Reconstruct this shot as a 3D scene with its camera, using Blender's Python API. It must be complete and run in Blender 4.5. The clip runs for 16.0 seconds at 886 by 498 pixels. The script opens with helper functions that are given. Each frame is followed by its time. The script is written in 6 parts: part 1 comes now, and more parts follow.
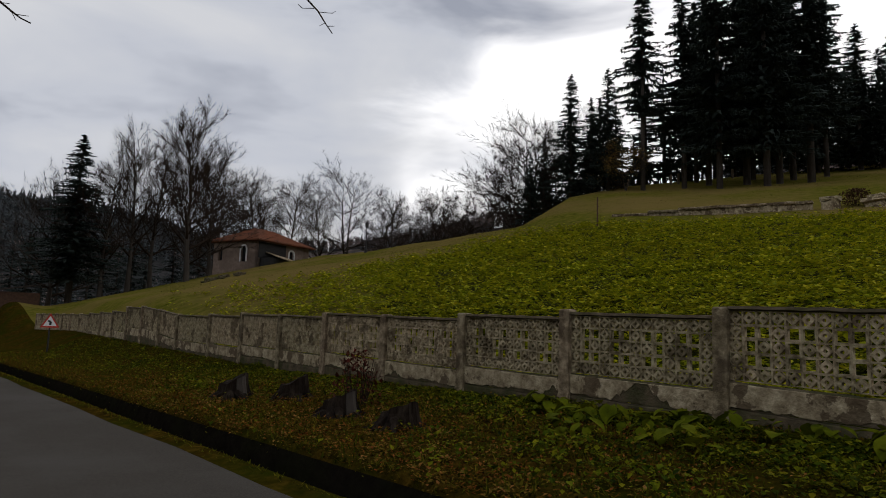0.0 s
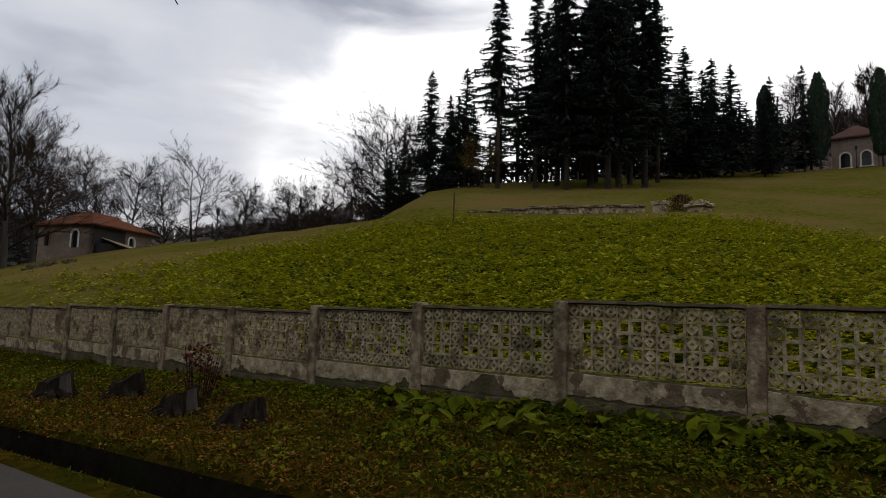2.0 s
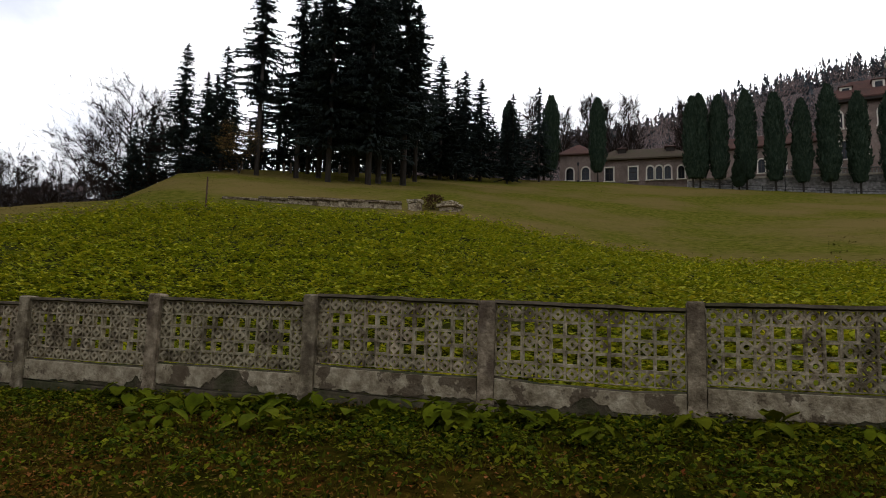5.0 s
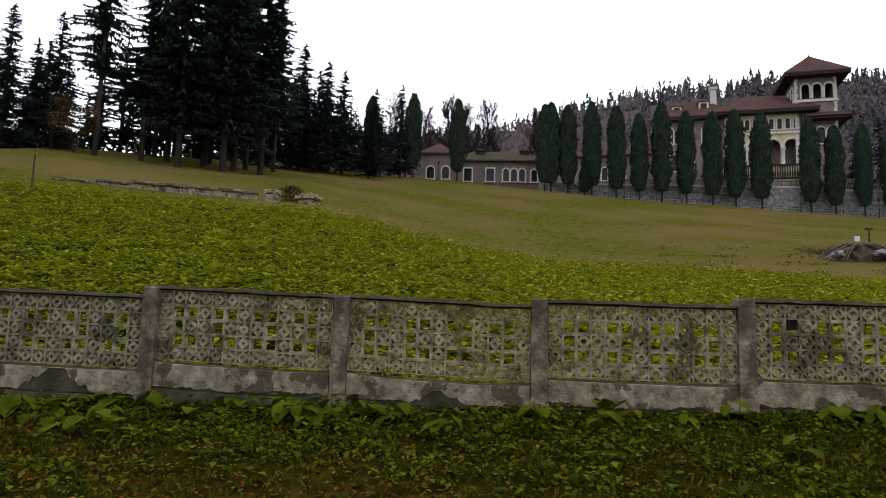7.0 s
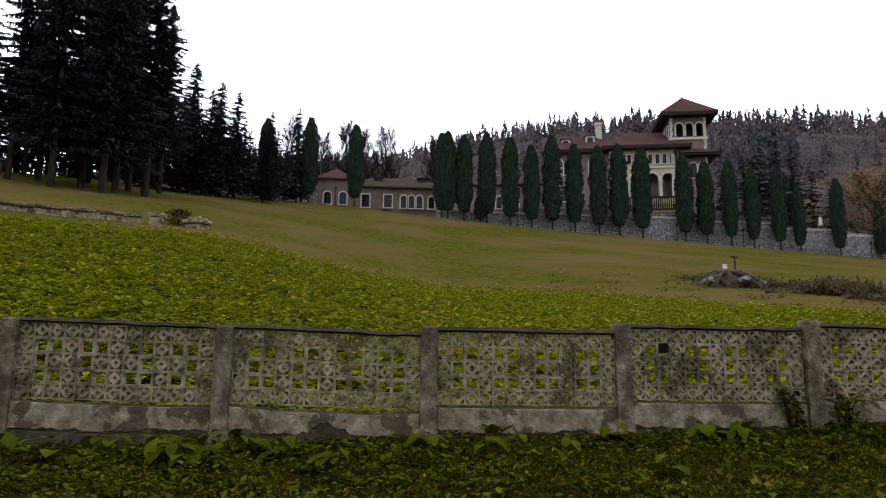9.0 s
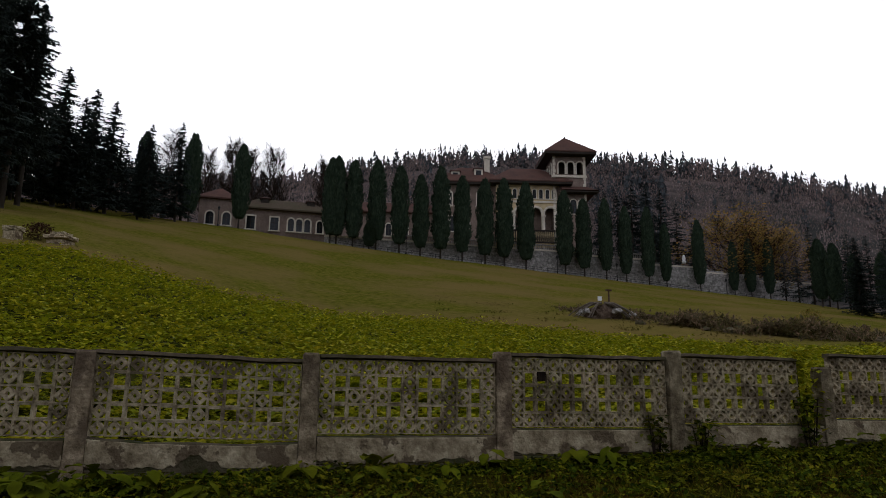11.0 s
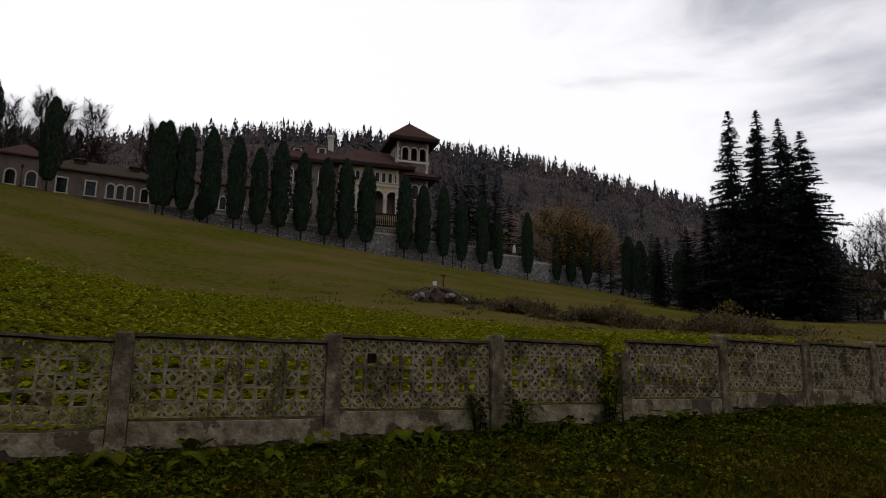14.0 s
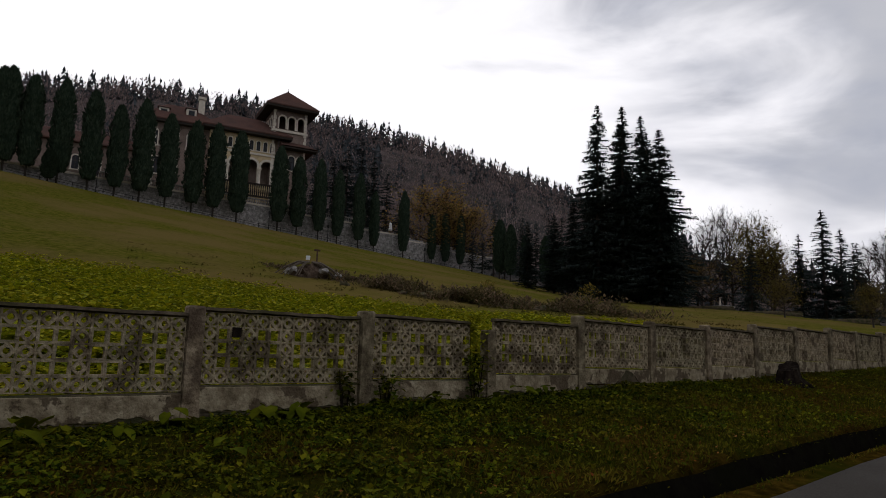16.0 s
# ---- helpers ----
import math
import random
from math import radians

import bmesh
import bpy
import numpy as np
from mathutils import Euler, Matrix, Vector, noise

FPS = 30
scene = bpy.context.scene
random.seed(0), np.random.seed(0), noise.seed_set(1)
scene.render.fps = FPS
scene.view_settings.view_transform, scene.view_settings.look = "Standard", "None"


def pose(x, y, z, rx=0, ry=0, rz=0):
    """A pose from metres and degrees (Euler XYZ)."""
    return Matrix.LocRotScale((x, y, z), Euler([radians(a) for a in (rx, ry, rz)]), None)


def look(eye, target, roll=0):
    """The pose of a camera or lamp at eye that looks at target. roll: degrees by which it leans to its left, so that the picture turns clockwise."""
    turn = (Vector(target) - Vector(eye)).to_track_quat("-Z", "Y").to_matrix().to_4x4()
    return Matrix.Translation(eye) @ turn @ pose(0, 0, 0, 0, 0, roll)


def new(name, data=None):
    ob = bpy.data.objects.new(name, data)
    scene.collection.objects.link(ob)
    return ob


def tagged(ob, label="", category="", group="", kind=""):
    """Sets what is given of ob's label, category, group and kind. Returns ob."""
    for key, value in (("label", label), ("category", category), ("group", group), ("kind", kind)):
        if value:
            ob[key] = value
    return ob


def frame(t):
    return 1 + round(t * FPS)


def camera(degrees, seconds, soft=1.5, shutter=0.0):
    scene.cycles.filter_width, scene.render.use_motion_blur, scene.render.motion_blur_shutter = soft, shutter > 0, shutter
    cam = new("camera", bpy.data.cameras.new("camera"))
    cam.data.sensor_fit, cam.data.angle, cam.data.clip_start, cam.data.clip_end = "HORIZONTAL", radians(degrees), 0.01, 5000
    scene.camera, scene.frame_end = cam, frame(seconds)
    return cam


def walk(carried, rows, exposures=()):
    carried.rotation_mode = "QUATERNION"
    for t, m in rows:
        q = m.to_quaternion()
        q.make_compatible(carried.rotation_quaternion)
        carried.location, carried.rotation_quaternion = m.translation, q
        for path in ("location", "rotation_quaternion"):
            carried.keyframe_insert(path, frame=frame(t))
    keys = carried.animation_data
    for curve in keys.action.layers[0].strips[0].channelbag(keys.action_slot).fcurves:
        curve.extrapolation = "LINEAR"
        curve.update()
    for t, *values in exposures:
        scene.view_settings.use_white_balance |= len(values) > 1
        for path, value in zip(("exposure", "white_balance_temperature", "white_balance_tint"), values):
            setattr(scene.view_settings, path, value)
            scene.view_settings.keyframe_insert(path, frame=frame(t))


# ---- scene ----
cam = camera(68.5, 16.0, soft=0.92)
PATH = [
    (0, (-0.478, -0.46, 1.089), (0.787, 1.07, 1.334), 1.8),
    (0.5, (-0.463, -0.463, 1.089), (0.879, 0.999, 1.336), 1.9),
    (1, (-0.439, -0.447, 1.095), (0.98, 0.941, 1.339), 2.1),
    (1.5, (-0.411, -0.446, 1.094), (1.088, 0.856, 1.329), 1.8),
    (2, (-0.419, -0.46, 1.095), (1.149, 0.76, 1.33), 1.7),
    (2.5, (-0.391, -0.455, 1.101), (1.246, 0.669, 1.336), 1.9),
    (3, (-0.393, -0.477, 1.102), (1.301, 0.56, 1.337), 2.1),
    (3.5, (-0.372, -0.483, 1.1), (1.382, 0.451, 1.334), 2.1),
    (4, (-0.362, -0.494, 1.108), (1.454, 0.313, 1.338), 2.1),
    (6.3, (-0.39, -0.546, 1.118), (1.572, -0.23, 1.341), 1.3),
    (6.5, (-0.377, -0.541, 1.112), (1.592, -0.265, 1.332), 1.5),
    (7, (-0.375, -0.557, 1.114), (1.606, -0.405, 1.342), 1.7),
    (7.5, (-0.379, -0.581, 1.12), (1.606, -0.53, 1.357), 1.5),
    (8, (-0.392, -0.599, 1.12), (1.592, -0.621, 1.375), 1.4),
    (8.5, (-0.392, -0.619, 1.126), (1.586, -0.708, 1.41), 1.0),
    (9, (-0.384, -0.633, 1.132), (1.585, -0.792, 1.446), 0.7),
    (9.5, (-0.375, -0.645, 1.133), (1.578, -0.891, 1.484), 0.9),
    (9.7, (-0.369, -0.645, 1.13), (1.576, -0.935, 1.493), 0.8),
    (12, (-0.397, -0.647, 1.135), (1.466, -1.254, 1.534), 1.0),
    (12.5, (-0.392, -0.651, 1.137), (1.449, -1.329, 1.529), 1.0),
    (13, (-0.408, -0.657, 1.133), (1.4, -1.424, 1.51), 1.1),
    (13.5, (-0.41, -0.664, 1.133), (1.357, -1.527, 1.496), 1.0),
    (14, (-0.403, -0.673, 1.132), (1.321, -1.623, 1.486), 1.0),
    (14.5, (-0.409, -0.681, 1.134), (1.268, -1.719, 1.47), 0.8),
    (15, (-0.417, -0.68, 1.13), (1.209, -1.798, 1.453), 1.1),
    (15.5, (-0.404, -0.698, 1.122), (1.17, -1.893, 1.431), 1.3),
    (16, (-0.389, -0.701, 1.127), (1.128, -1.971, 1.421), 1.7),
]
EXPOSURE = [(0, -1.17, 6500, 10), (2, -1.03, 6500, 10), (3, -0.94, 6500, 10), (4, -0.88, 6400, 10.5), (6.3, -0.28, 6000, 12.5), (7.5, -0.16, 5950, 13), (9.7, -0.5, 5950, 13), (11.8, -1.38, 6300, 13), (13, -1.56, 6350, 13), (16, -1.46, 6350, 13)]
walk(cam, [(t, look(eye, target, roll)) for t, eye, target, roll in PATH], EXPOSURE)

# ---- world and light ----
SUN_AZ, SUN_EL = radians(-6.0), radians(23.0)
world = bpy.data.worlds.new("sky")
scene.world = world
world.use_nodes = True
wn, wl = world.node_tree.nodes, world.node_tree.links
wn.clear()


def wnode(kind, **values):
    n = wn.new(kind)
    for k, v in values.items():
        n.inputs[k].default_value = v
    return n


sky = wn.new("ShaderNodeTexSky")
sky.sky_type = "NISHITA"
sky.sun_disc = False
sky.sun_elevation = SUN_EL
sky.sun_rotation = radians(90) - SUN_AZ
coord = wn.new("ShaderNodeTexCoord")
# clouds: stretched noise, flattened towards the horizon
cmap = wn.new("ShaderNodeMapping")
cmap.inputs["Scale"].default_value = (1.0, 1.0, 2.6)
cmap.inputs["Rotation"].default_value = (0.25, 0.1, 0.5)
wl.new(coord.outputs["Generated"], cmap.inputs["Vector"])
cloud = wnode("ShaderNodeTexNoise", Scale=2.3, Detail=5.0, Roughness=0.52, Distortion=0.35)
wl.new(cmap.outputs["Vector"], cloud.inputs["Vector"])
cramp = wn.new("ShaderNodeValToRGB")
cramp.color_ramp.elements[0].position, cramp.color_ramp.elements[0].color = 0.34, (0.84, 0.90, 1.07, 1)
cramp.color_ramp.elements[1].position, cramp.color_ramp.elements[1].color = 0.60, (1.62, 1.65, 1.74, 1)
mid = cramp.color_ramp.elements.new(0.46)
mid.color = (1.38, 1.44, 1.60, 1)
wl.new(cloud.outputs["Fac"], cramp.inputs["Fac"])
# the veiled sun brightens the cloud around and below it
dot = wn.new("ShaderNodeVectorMath")
dot.operation = "DOT_PRODUCT"
dot.inputs[1].default_value = (math.cos(SUN_AZ - 0.05), math.sin(SUN_AZ - 0.05), -0.6)
wl.new(coord.outputs["Generated"], dot.inputs[0])
glow = wn.new("ShaderNodeMapRange")
glow.interpolation_type = "SMOOTHERSTEP"
for k, v in (("From Min", 0.60), ("From Max", 1.0), ("To Min", 0.0), ("To Max", 1.0)):
    glow.inputs[k].default_value = v
wisp = wnode("ShaderNodeTexNoise", Scale=3.4, Detail=6.0, Roughness=0.5, Distortion=0.4)
wl.new(cmap.outputs["Vector"], wisp.inputs["Vector"])
push = wn.new("ShaderNodeMath")
push.operation = "MULTIPLY_ADD"
push.inputs[1].default_value = 0.85
wl.new(wisp.outputs["Fac"], push.inputs[0])
wl.new(dot.outputs["Value"], push.inputs[2])
wl.new(push.outputs[0], glow.inputs["Value"])
gmix = wn.new("ShaderNodeMix")
gmix.data_type = "RGBA"
wl.new(glow.outputs["Result"], gmix.inputs["Factor"])
wl.new(cramp.outputs["Color"], gmix.inputs[6])
gmix.inputs[7].default_value = (3.3, 3.26, 3.26, 1)
bg_sky = wnode("ShaderNodeBackground", Strength=0.06)
bg_cloud = wnode("ShaderNodeBackground", Strength=0.95)
wl.new(sky.outputs["Color"], bg_sky.inputs["Color"])
wl.new(gmix.outputs[2], bg_cloud.inputs["Color"])
wadd = wn.new("ShaderNodeMixShader")
wadd.inputs[0].default_value = 0.92
wout = wn.new("ShaderNodeOutputWorld")
wl.new(bg_sky.outputs[0], wadd.inputs[1])
wl.new(bg_cloud.outputs[0], wadd.inputs[2])
wl.new(wadd.outputs[0], wout.inputs["Surface"])

sun = new("sun", bpy.data.lights.new("sun", "SUN"))
sun.data.energy, sun.data.angle, sun.data.color = 0.5, radians(25), (1.0, 0.96, 0.9)
sun.matrix_world = look((0, 0, 60), (-60 * math.cos(SUN_EL) * math.cos(SUN_AZ), -60 * math.cos(SUN_EL) * math.sin(SUN_AZ), 60 - 60 * math.sin(SUN_EL)))


# ---- materials ----
def material(name, stops, scale=4.0, detail=6.0, rough=0.85, bump=0.2, bump_scale=None, second=None, second_scale=0.6, second_amount=0.5,
             per=None, per_amount=0.25, stretch=(1, 1, 1), metallic=0.0, translucent=0.0, object_space=True, streaks=0.0, spec=0.25, edge=(0.44, 0.62)):
    """A surface with grain at one scale, patches at another, and a change from piece to piece."""
    m = bpy.data.materials.new(name)
    m.use_nodes = True
    nt = m.node_tree
    b = nt.nodes["Principled BSDF"]
    b.inputs["Roughness"].default_value, b.inputs["Metallic"].default_value = rough, metallic
    b.inputs["Specular IOR Level"].default_value = spec
    tc = nt.nodes.new("ShaderNodeTexCoord")
    geo = nt.nodes.new("ShaderNodeNewGeometry")
    mp = nt.nodes.new("ShaderNodeMapping")
    mp.inputs["Scale"].default_value = stretch
    nt.links.new(tc.outputs["Object"] if object_space else geo.outputs["Position"], mp.inputs["Vector"])
    no = nt.nodes.new("ShaderNodeTexNoise")
    no.inputs["Scale"].default_value, no.inputs["Detail"].default_value, no.inputs["Roughness"].default_value = scale, detail, 0.65
    nt.links.new(mp.outputs["Vector"], no.inputs["Vector"])
    ramp = nt.nodes.new("ShaderNodeValToRGB")
    els = ramp.color_ramp.elements
    while len(els) < len(stops):
        els.new(0.5)
    for i, c in enumerate(stops):
        els[i].position = 0.3 + 0.4 * i / max(1, len(stops) - 1)
        els[i].color = (*c, 1)
    nt.links.new(no.outputs["Fac"], ramp.inputs["Fac"])
    col = ramp.outputs["Color"]
    if second:
        n2 = nt.nodes.new("ShaderNodeTexNoise")
        n2.inputs["Scale"].default_value, n2.inputs["Detail"].default_value, n2.inputs["Roughness"].default_value = second_scale, 5.0, 0.6
        src = geo.outputs["Position"]
        if streaks:
            m2 = nt.nodes.new("ShaderNodeMapping")
            m2.inputs["Scale"].default_value = (1, 1, streaks)
            nt.links.new(src, m2.inputs["Vector"])
            src = m2.outputs["Vector"]
        nt.links.new(src, n2.inputs["Vector"])
        r2 = nt.nodes.new("ShaderNodeMapRange")
        r2.inputs["From Min"].default_value, r2.inputs["From Max"].default_value = edge
        r2.inputs["To Max"].default_value = second_amount
        nt.links.new(n2.outputs["Fac"], r2.inputs["Value"])
        mx = nt.nodes.new("ShaderNodeMix")
        mx.data_type = "RGBA"
        nt.links.new(r2.outputs["Result"], mx.inputs["Factor"])
        nt.links.new(col, mx.inputs[6])
        mx.inputs[7].default_value = (*second, 1)
        col = mx.outputs[2]
    if per:
        rnd = geo.outputs["Random Per Island"]
        if per == "object":
            rnd = nt.nodes.new("ShaderNodeObjectInfo").outputs["Random"]
        mr = nt.nodes.new("ShaderNodeMapRange")
        mr.inputs["To Min"].default_value, mr.inputs["To Max"].default_value = 1 - per_amount, 1 + per_amount
        nt.links.new(rnd, mr.inputs["Value"])
        hs = nt.nodes.new("ShaderNodeHueSaturation")
        nt.links.new(mr.outputs["Result"], hs.inputs["Value"])
        mh = nt.nodes.new("ShaderNodeMapRange")
        mh.inputs["To Min"].default_value, mh.inputs["To Max"].default_value = 0.5 + 0.06 * per_amount, 0.5 - 0.06 * per_amount
        nt.links.new(rnd, mh.inputs["Value"])
        nt.links.new(mh.outputs["Result"], hs.inputs["Hue"])
        nt.links.new(col, hs.inputs["Color"])
        col = hs.outputs["Color"]
    nt.links.new(col, b.inputs["Base Color"])
    if bump:
        nb = nt.nodes.new("ShaderNodeTexNoise")
        nb.inputs["Scale"].default_value, nb.inputs["Detail"].default_value = bump_scale or scale * 3, 4.0
        nt.links.new(mp.outputs["Vector"], nb.inputs["Vector"])
        bu = nt.nodes.new("ShaderNodeBump")
        bu.inputs["Strength"].default_value, bu.inputs["Distance"].default_value = bump, 0.02
        nt.links.new(nb.outputs["Fac"], bu.inputs["Height"])
        nt.links.new(bu.outputs["Normal"], b.inputs["Normal"])
    if translucent:
        tr = nt.nodes.new("ShaderNodeBsdfTranslucent")
        nt.links.new(col, tr.inputs["Color"])
        ms = nt.nodes.new("ShaderNodeMixShader")
        ms.inputs[0].default_value = translucent
        out = nt.nodes["Material Output"]
        nt.links.new(b.outputs[0], ms.inputs[1])
        nt.links.new(tr.outputs[0], ms.inputs[2])
        nt.links.new(ms.outputs[0], out.inputs["Surface"])
    return m


M = {}
W = dict(object_space=False)
M["asphalt"] = material("asphalt", [(0.046, 0.040, 0.033), (0.074, 0.065, 0.053)], 60, rough=0.9, bump=0.3, second=(0.085, 0.077, 0.068), second_scale=0.5, second_amount=0.5, spec=0.03, **W)
M["ground"] = material("grassy_ground", [(0.048, 0.052, 0.006), (0.094, 0.090, 0.012), (0.146, 0.118, 0.026)], 2.2, 9.0, rough=1.0, bump=1.0, bump_scale=9, second=(0.150, 0.106, 0.034), second_scale=0.09, second_amount=0.85, edge=(0.41, 0.60), spec=0.0, **W)
# brown hillside woods, lightened with some of the haze in front of them
M["forest_floor"] = material("wooded_hillside", [(0.070, 0.056, 0.052), (0.115, 0.090, 0.082), (0.165, 0.127, 0.112)], 0.25, 8.0, rough=1.0, bump=0.8, bump_scale=0.8, second=(0.032, 0.038, 0.034), second_scale=0.03, second_amount=0.8, spec=0.0, **W)
M["meadow_grass"] = material("meadow_grass", [(0.050, 0.054, 0.008), (0.095, 0.088, 0.016), (0.14, 0.105, 0.032)], 0.35, rough=1.0, bump=0, second=(0.11, 0.072, 0.025), second_scale=0.09, second_amount=0.6, per="island", per_amount=0.25, translucent=0.5, spec=0.0, **W)
# soil below the leaf field, darkened for the shade between its plants
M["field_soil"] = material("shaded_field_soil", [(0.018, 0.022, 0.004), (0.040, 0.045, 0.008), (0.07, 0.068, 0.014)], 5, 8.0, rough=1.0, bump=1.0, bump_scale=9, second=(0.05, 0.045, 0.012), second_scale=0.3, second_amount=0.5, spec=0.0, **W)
# floor of the valley woods, with the shade under the conifers in its colour
M["valley_shade"] = material("shaded_conifer_floor", [(0.016, 0.016, 0.017), (0.035, 0.034, 0.034), (0.055, 0.050, 0.046)], 0.4, 8.0, rough=1.0, bump=0.8, bump_scale=1.5, second=(0.022, 0.026, 0.024), second_scale=0.05, second_amount=0.7, spec=0.0, **W)
M["verge"] = material("leaf_strewn_verge", [(0.010, 0.007, 0.001), (0.034, 0.021, 0.003), (0.080, 0.046, 0.007)], 7, rough=1.0, bump=0.9, bump_scale=25, second=(0.018, 0.024, 0.002), second_scale=0.7, second_amount=0.75, spec=0.0, **W)
M["soil"] = material("shaded_ditch_soil", [(0.005, 0.004, 0.003), (0.012, 0.010, 0.007)], 6, rough=1.0, bump=0.8, second=(0.009, 0.010, 0.004), second_scale=1.5, spec=0.0, **W)
M["concrete"] = material("weathered_concrete", [(0.13, 0.098, 0.056), (0.36, 0.292, 0.182), (0.60, 0.50, 0.33)], 11, 9.0, rough=0.95, bump=0.9, bump_scale=45, second=(0.085, 0.060, 0.034), second_scale=2.6, second_amount=0.74, edge=(0.52, 0.60), per="object", per_amount=0.12, spec=0.1, **W)
M["post"] = material("stained_concrete_post", [(0.085, 0.062, 0.034), (0.225, 0.175, 0.108), (0.46, 0.37, 0.24)], 7, 9.0, rough=0.95, bump=1.0, bump_scale=30, second=(0.075, 0.052, 0.034), second_scale=3.6, second_amount=0.65, edge=(0.50, 0.58), per="object", per_amount=0.15, spec=0.08, **W)
M["footing"] = material("damp_footing", [(0.06, 0.046, 0.028), (0.165, 0.130, 0.082)], 6, rough=1.0, bump=0.8, bump_scale=35, second=(0.05, 0.055, 0.02), second_scale=2.5, second_amount=0.8, spec=0.05, **W)
M["plaster"] = material("flaking_render", [(0.15, 0.112, 0.064), (0.33, 0.264, 0.165), (0.57, 0.475, 0.315)], 7, rough=0.95, bump=0.9, bump_scale=30, second=(0.095, 0.066, 0.039), second_scale=2.7, second_amount=0.82, edge=(0.535, 0.56), spec=0.1, **W)
M["coping"] = material("mossy_dark_coping", [(0.075, 0.056, 0.036), (0.19, 0.148, 0.10)], 9, rough=1.0, bump=0.6, second=(0.045, 0.05, 0.015), second_scale=2, spec=0.05, **W)
M["leaf"] = material("broad_green_leaf", [(0.15, 0.17, 0.004), (0.27, 0.28, 0.008), (0.37, 0.35, 0.012)], 2.5, rough=0.75, bump=0, second=(0.24, 0.215, 0.010), second_scale=0.2, second_amount=0.35, per="island", per_amount=0.45, translucent=0.3, spec=0.04, **W)
M["deep_leaf"] = material("dark_green_leaf", [(0.018, 0.028, 0.001), (0.070, 0.090, 0.003), (0.150, 0.165, 0.007)], 3, rough=0.8, bump=0, second=(0.11, 0.092, 0.004), second_scale=0.8, second_amount=0.45, per="island", per_amount=0.75, translucent=0.2, spec=0.03, **W)
M["fallen"] = material("fallen_leaf", [(0.050, 0.025, 0.004), (0.105, 0.056, 0.008), (0.22, 0.145, 0.035)], 3, rough=0.95, bump=0, per="island", per_amount=0.75, spec=0.0, **W)
M["grass"] = material("grass_blade", [(0.034, 0.042, 0.003), (0.080, 0.078, 0.006), (0.135, 0.105, 0.012)], 1.2, rough=0.9, bump=0, per="island", per_amount=0.5, translucent=0.2, spec=0.0, **W)
M["needles"] = material("spruce_needles", [(0.022, 0.030, 0.026), (0.040, 0.050, 0.043)], 1.0, rough=0.9, bump=0, per="island", per_amount=0.4, spec=0.05)
M["thuja"] = material("thuja_sprays", [(0.026, 0.041, 0.025), (0.046, 0.066, 0.040)], 1.5, rough=0.9, bump=0, per="island", per_amount=0.35, spec=0.05)
M["bark"] = material("grey_bark", [(0.034, 0.028, 0.023), (0.08, 0.066, 0.054)], 3, rough=0.95, bump=0.6, stretch=(1, 1, 0.2), spec=0.1)
M["twigs"] = material("bare_twigs", [(0.020, 0.014, 0.010), (0.046, 0.032, 0.023)], 3, rough=0.95, bump=0, spec=0.05)
M["autumn"] = material("autumn_leaf", [(0.20, 0.125, 0.035), (0.31, 0.20, 0.05), (0.40, 0.285, 0.07)], 1, rough=0.9, bump=0, per="island", per_amount=0.45, translucent=0.5, spec=0.05)
M["olive"] = material("yellowing_leaf", [(0.15, 0.12, 0.025), (0.27, 0.21, 0.045)], 1, rough=0.9, bump=0, per="island", per_amount=0.45, translucent=0.5, spec=0.05)
# far conifers, paler and bluer than near spruces: the haze is in the colour
M["hazy_wood"] = material("hazy_far_woods", [(0.064, 0.072, 0.076), (0.098, 0.104, 0.106)], 0.2, rough=1.0, bump=0, per="island", per_amount=0.15, spec=0.0, translucent=0.2, **W)
# bare woods far paler than near twigs, with haze mixed into the colour
M["hazy_brown"] = material("hazy_bare_woods", [(0.18, 0.14, 0.130), (0.28, 0.212, 0.185)], 0.05, rough=1.0, bump=0, per="island", per_amount=0.4, spec=0.0, translucent=0.4, **W)
M["stone"] = material("rubble_stone", [(0.14, 0.13, 0.118), (0.31, 0.288, 0.265), (0.48, 0.45, 0.42)], 2.2, rough=0.95, bump=0.6, per="island", per_amount=0.3, spec=0.1, **W)
M["dressed"] = material("pale_dressed_stone", [(0.56, 0.49, 0.38), (0.72, 0.65, 0.53)], 2, rough=0.9, bump=0.2, spec=0.1, **W)
M["ochre"] = material("warm_ochre_render", [(0.50, 0.38, 0.20), (0.66, 0.52, 0.30)], 1.2, rough=0.95, bump=0.2, second=(0.36, 0.28, 0.18), second_scale=0.4, spec=0.1, **W)
M["brownwall"] = material("brown_masonry", [(0.18, 0.13, 0.105), (0.30, 0.225, 0.18)], 3, rough=0.95, bump=0.4, second=(0.12, 0.09, 0.07), second_scale=0.5, spec=0.1, **W)
M["roof"] = material("brown_red_tiles", [(0.085, 0.045, 0.036), (0.13, 0.068, 0.05)], 3, rough=0.95, bump=0.4, second=(0.06, 0.042, 0.034), second_scale=0.3, per="island", per_amount=0.1, spec=0.05, **W)
M["mossroof"] = material("mossy_brown_tiles", [(0.066, 0.048, 0.034), (0.108, 0.080, 0.054)], 3, rough=0.95, bump=0.4, second=(0.070, 0.064, 0.032), second_scale=0.4, second_amount=0.6, spec=0.05, **W)
M["redroof"] = material("rust_red_tiles", [(0.12, 0.042, 0.022), (0.18, 0.066, 0.032)], 2.5, rough=0.95, bump=0.4, second=(0.085, 0.052, 0.036), second_scale=0.4, per="island", per_amount=0.1, spec=0.05, **W)
M["eave"] = material("dark_timber", [(0.03, 0.024, 0.02), (0.06, 0.048, 0.038)], 4, rough=0.85, bump=0.2, spec=0.1)
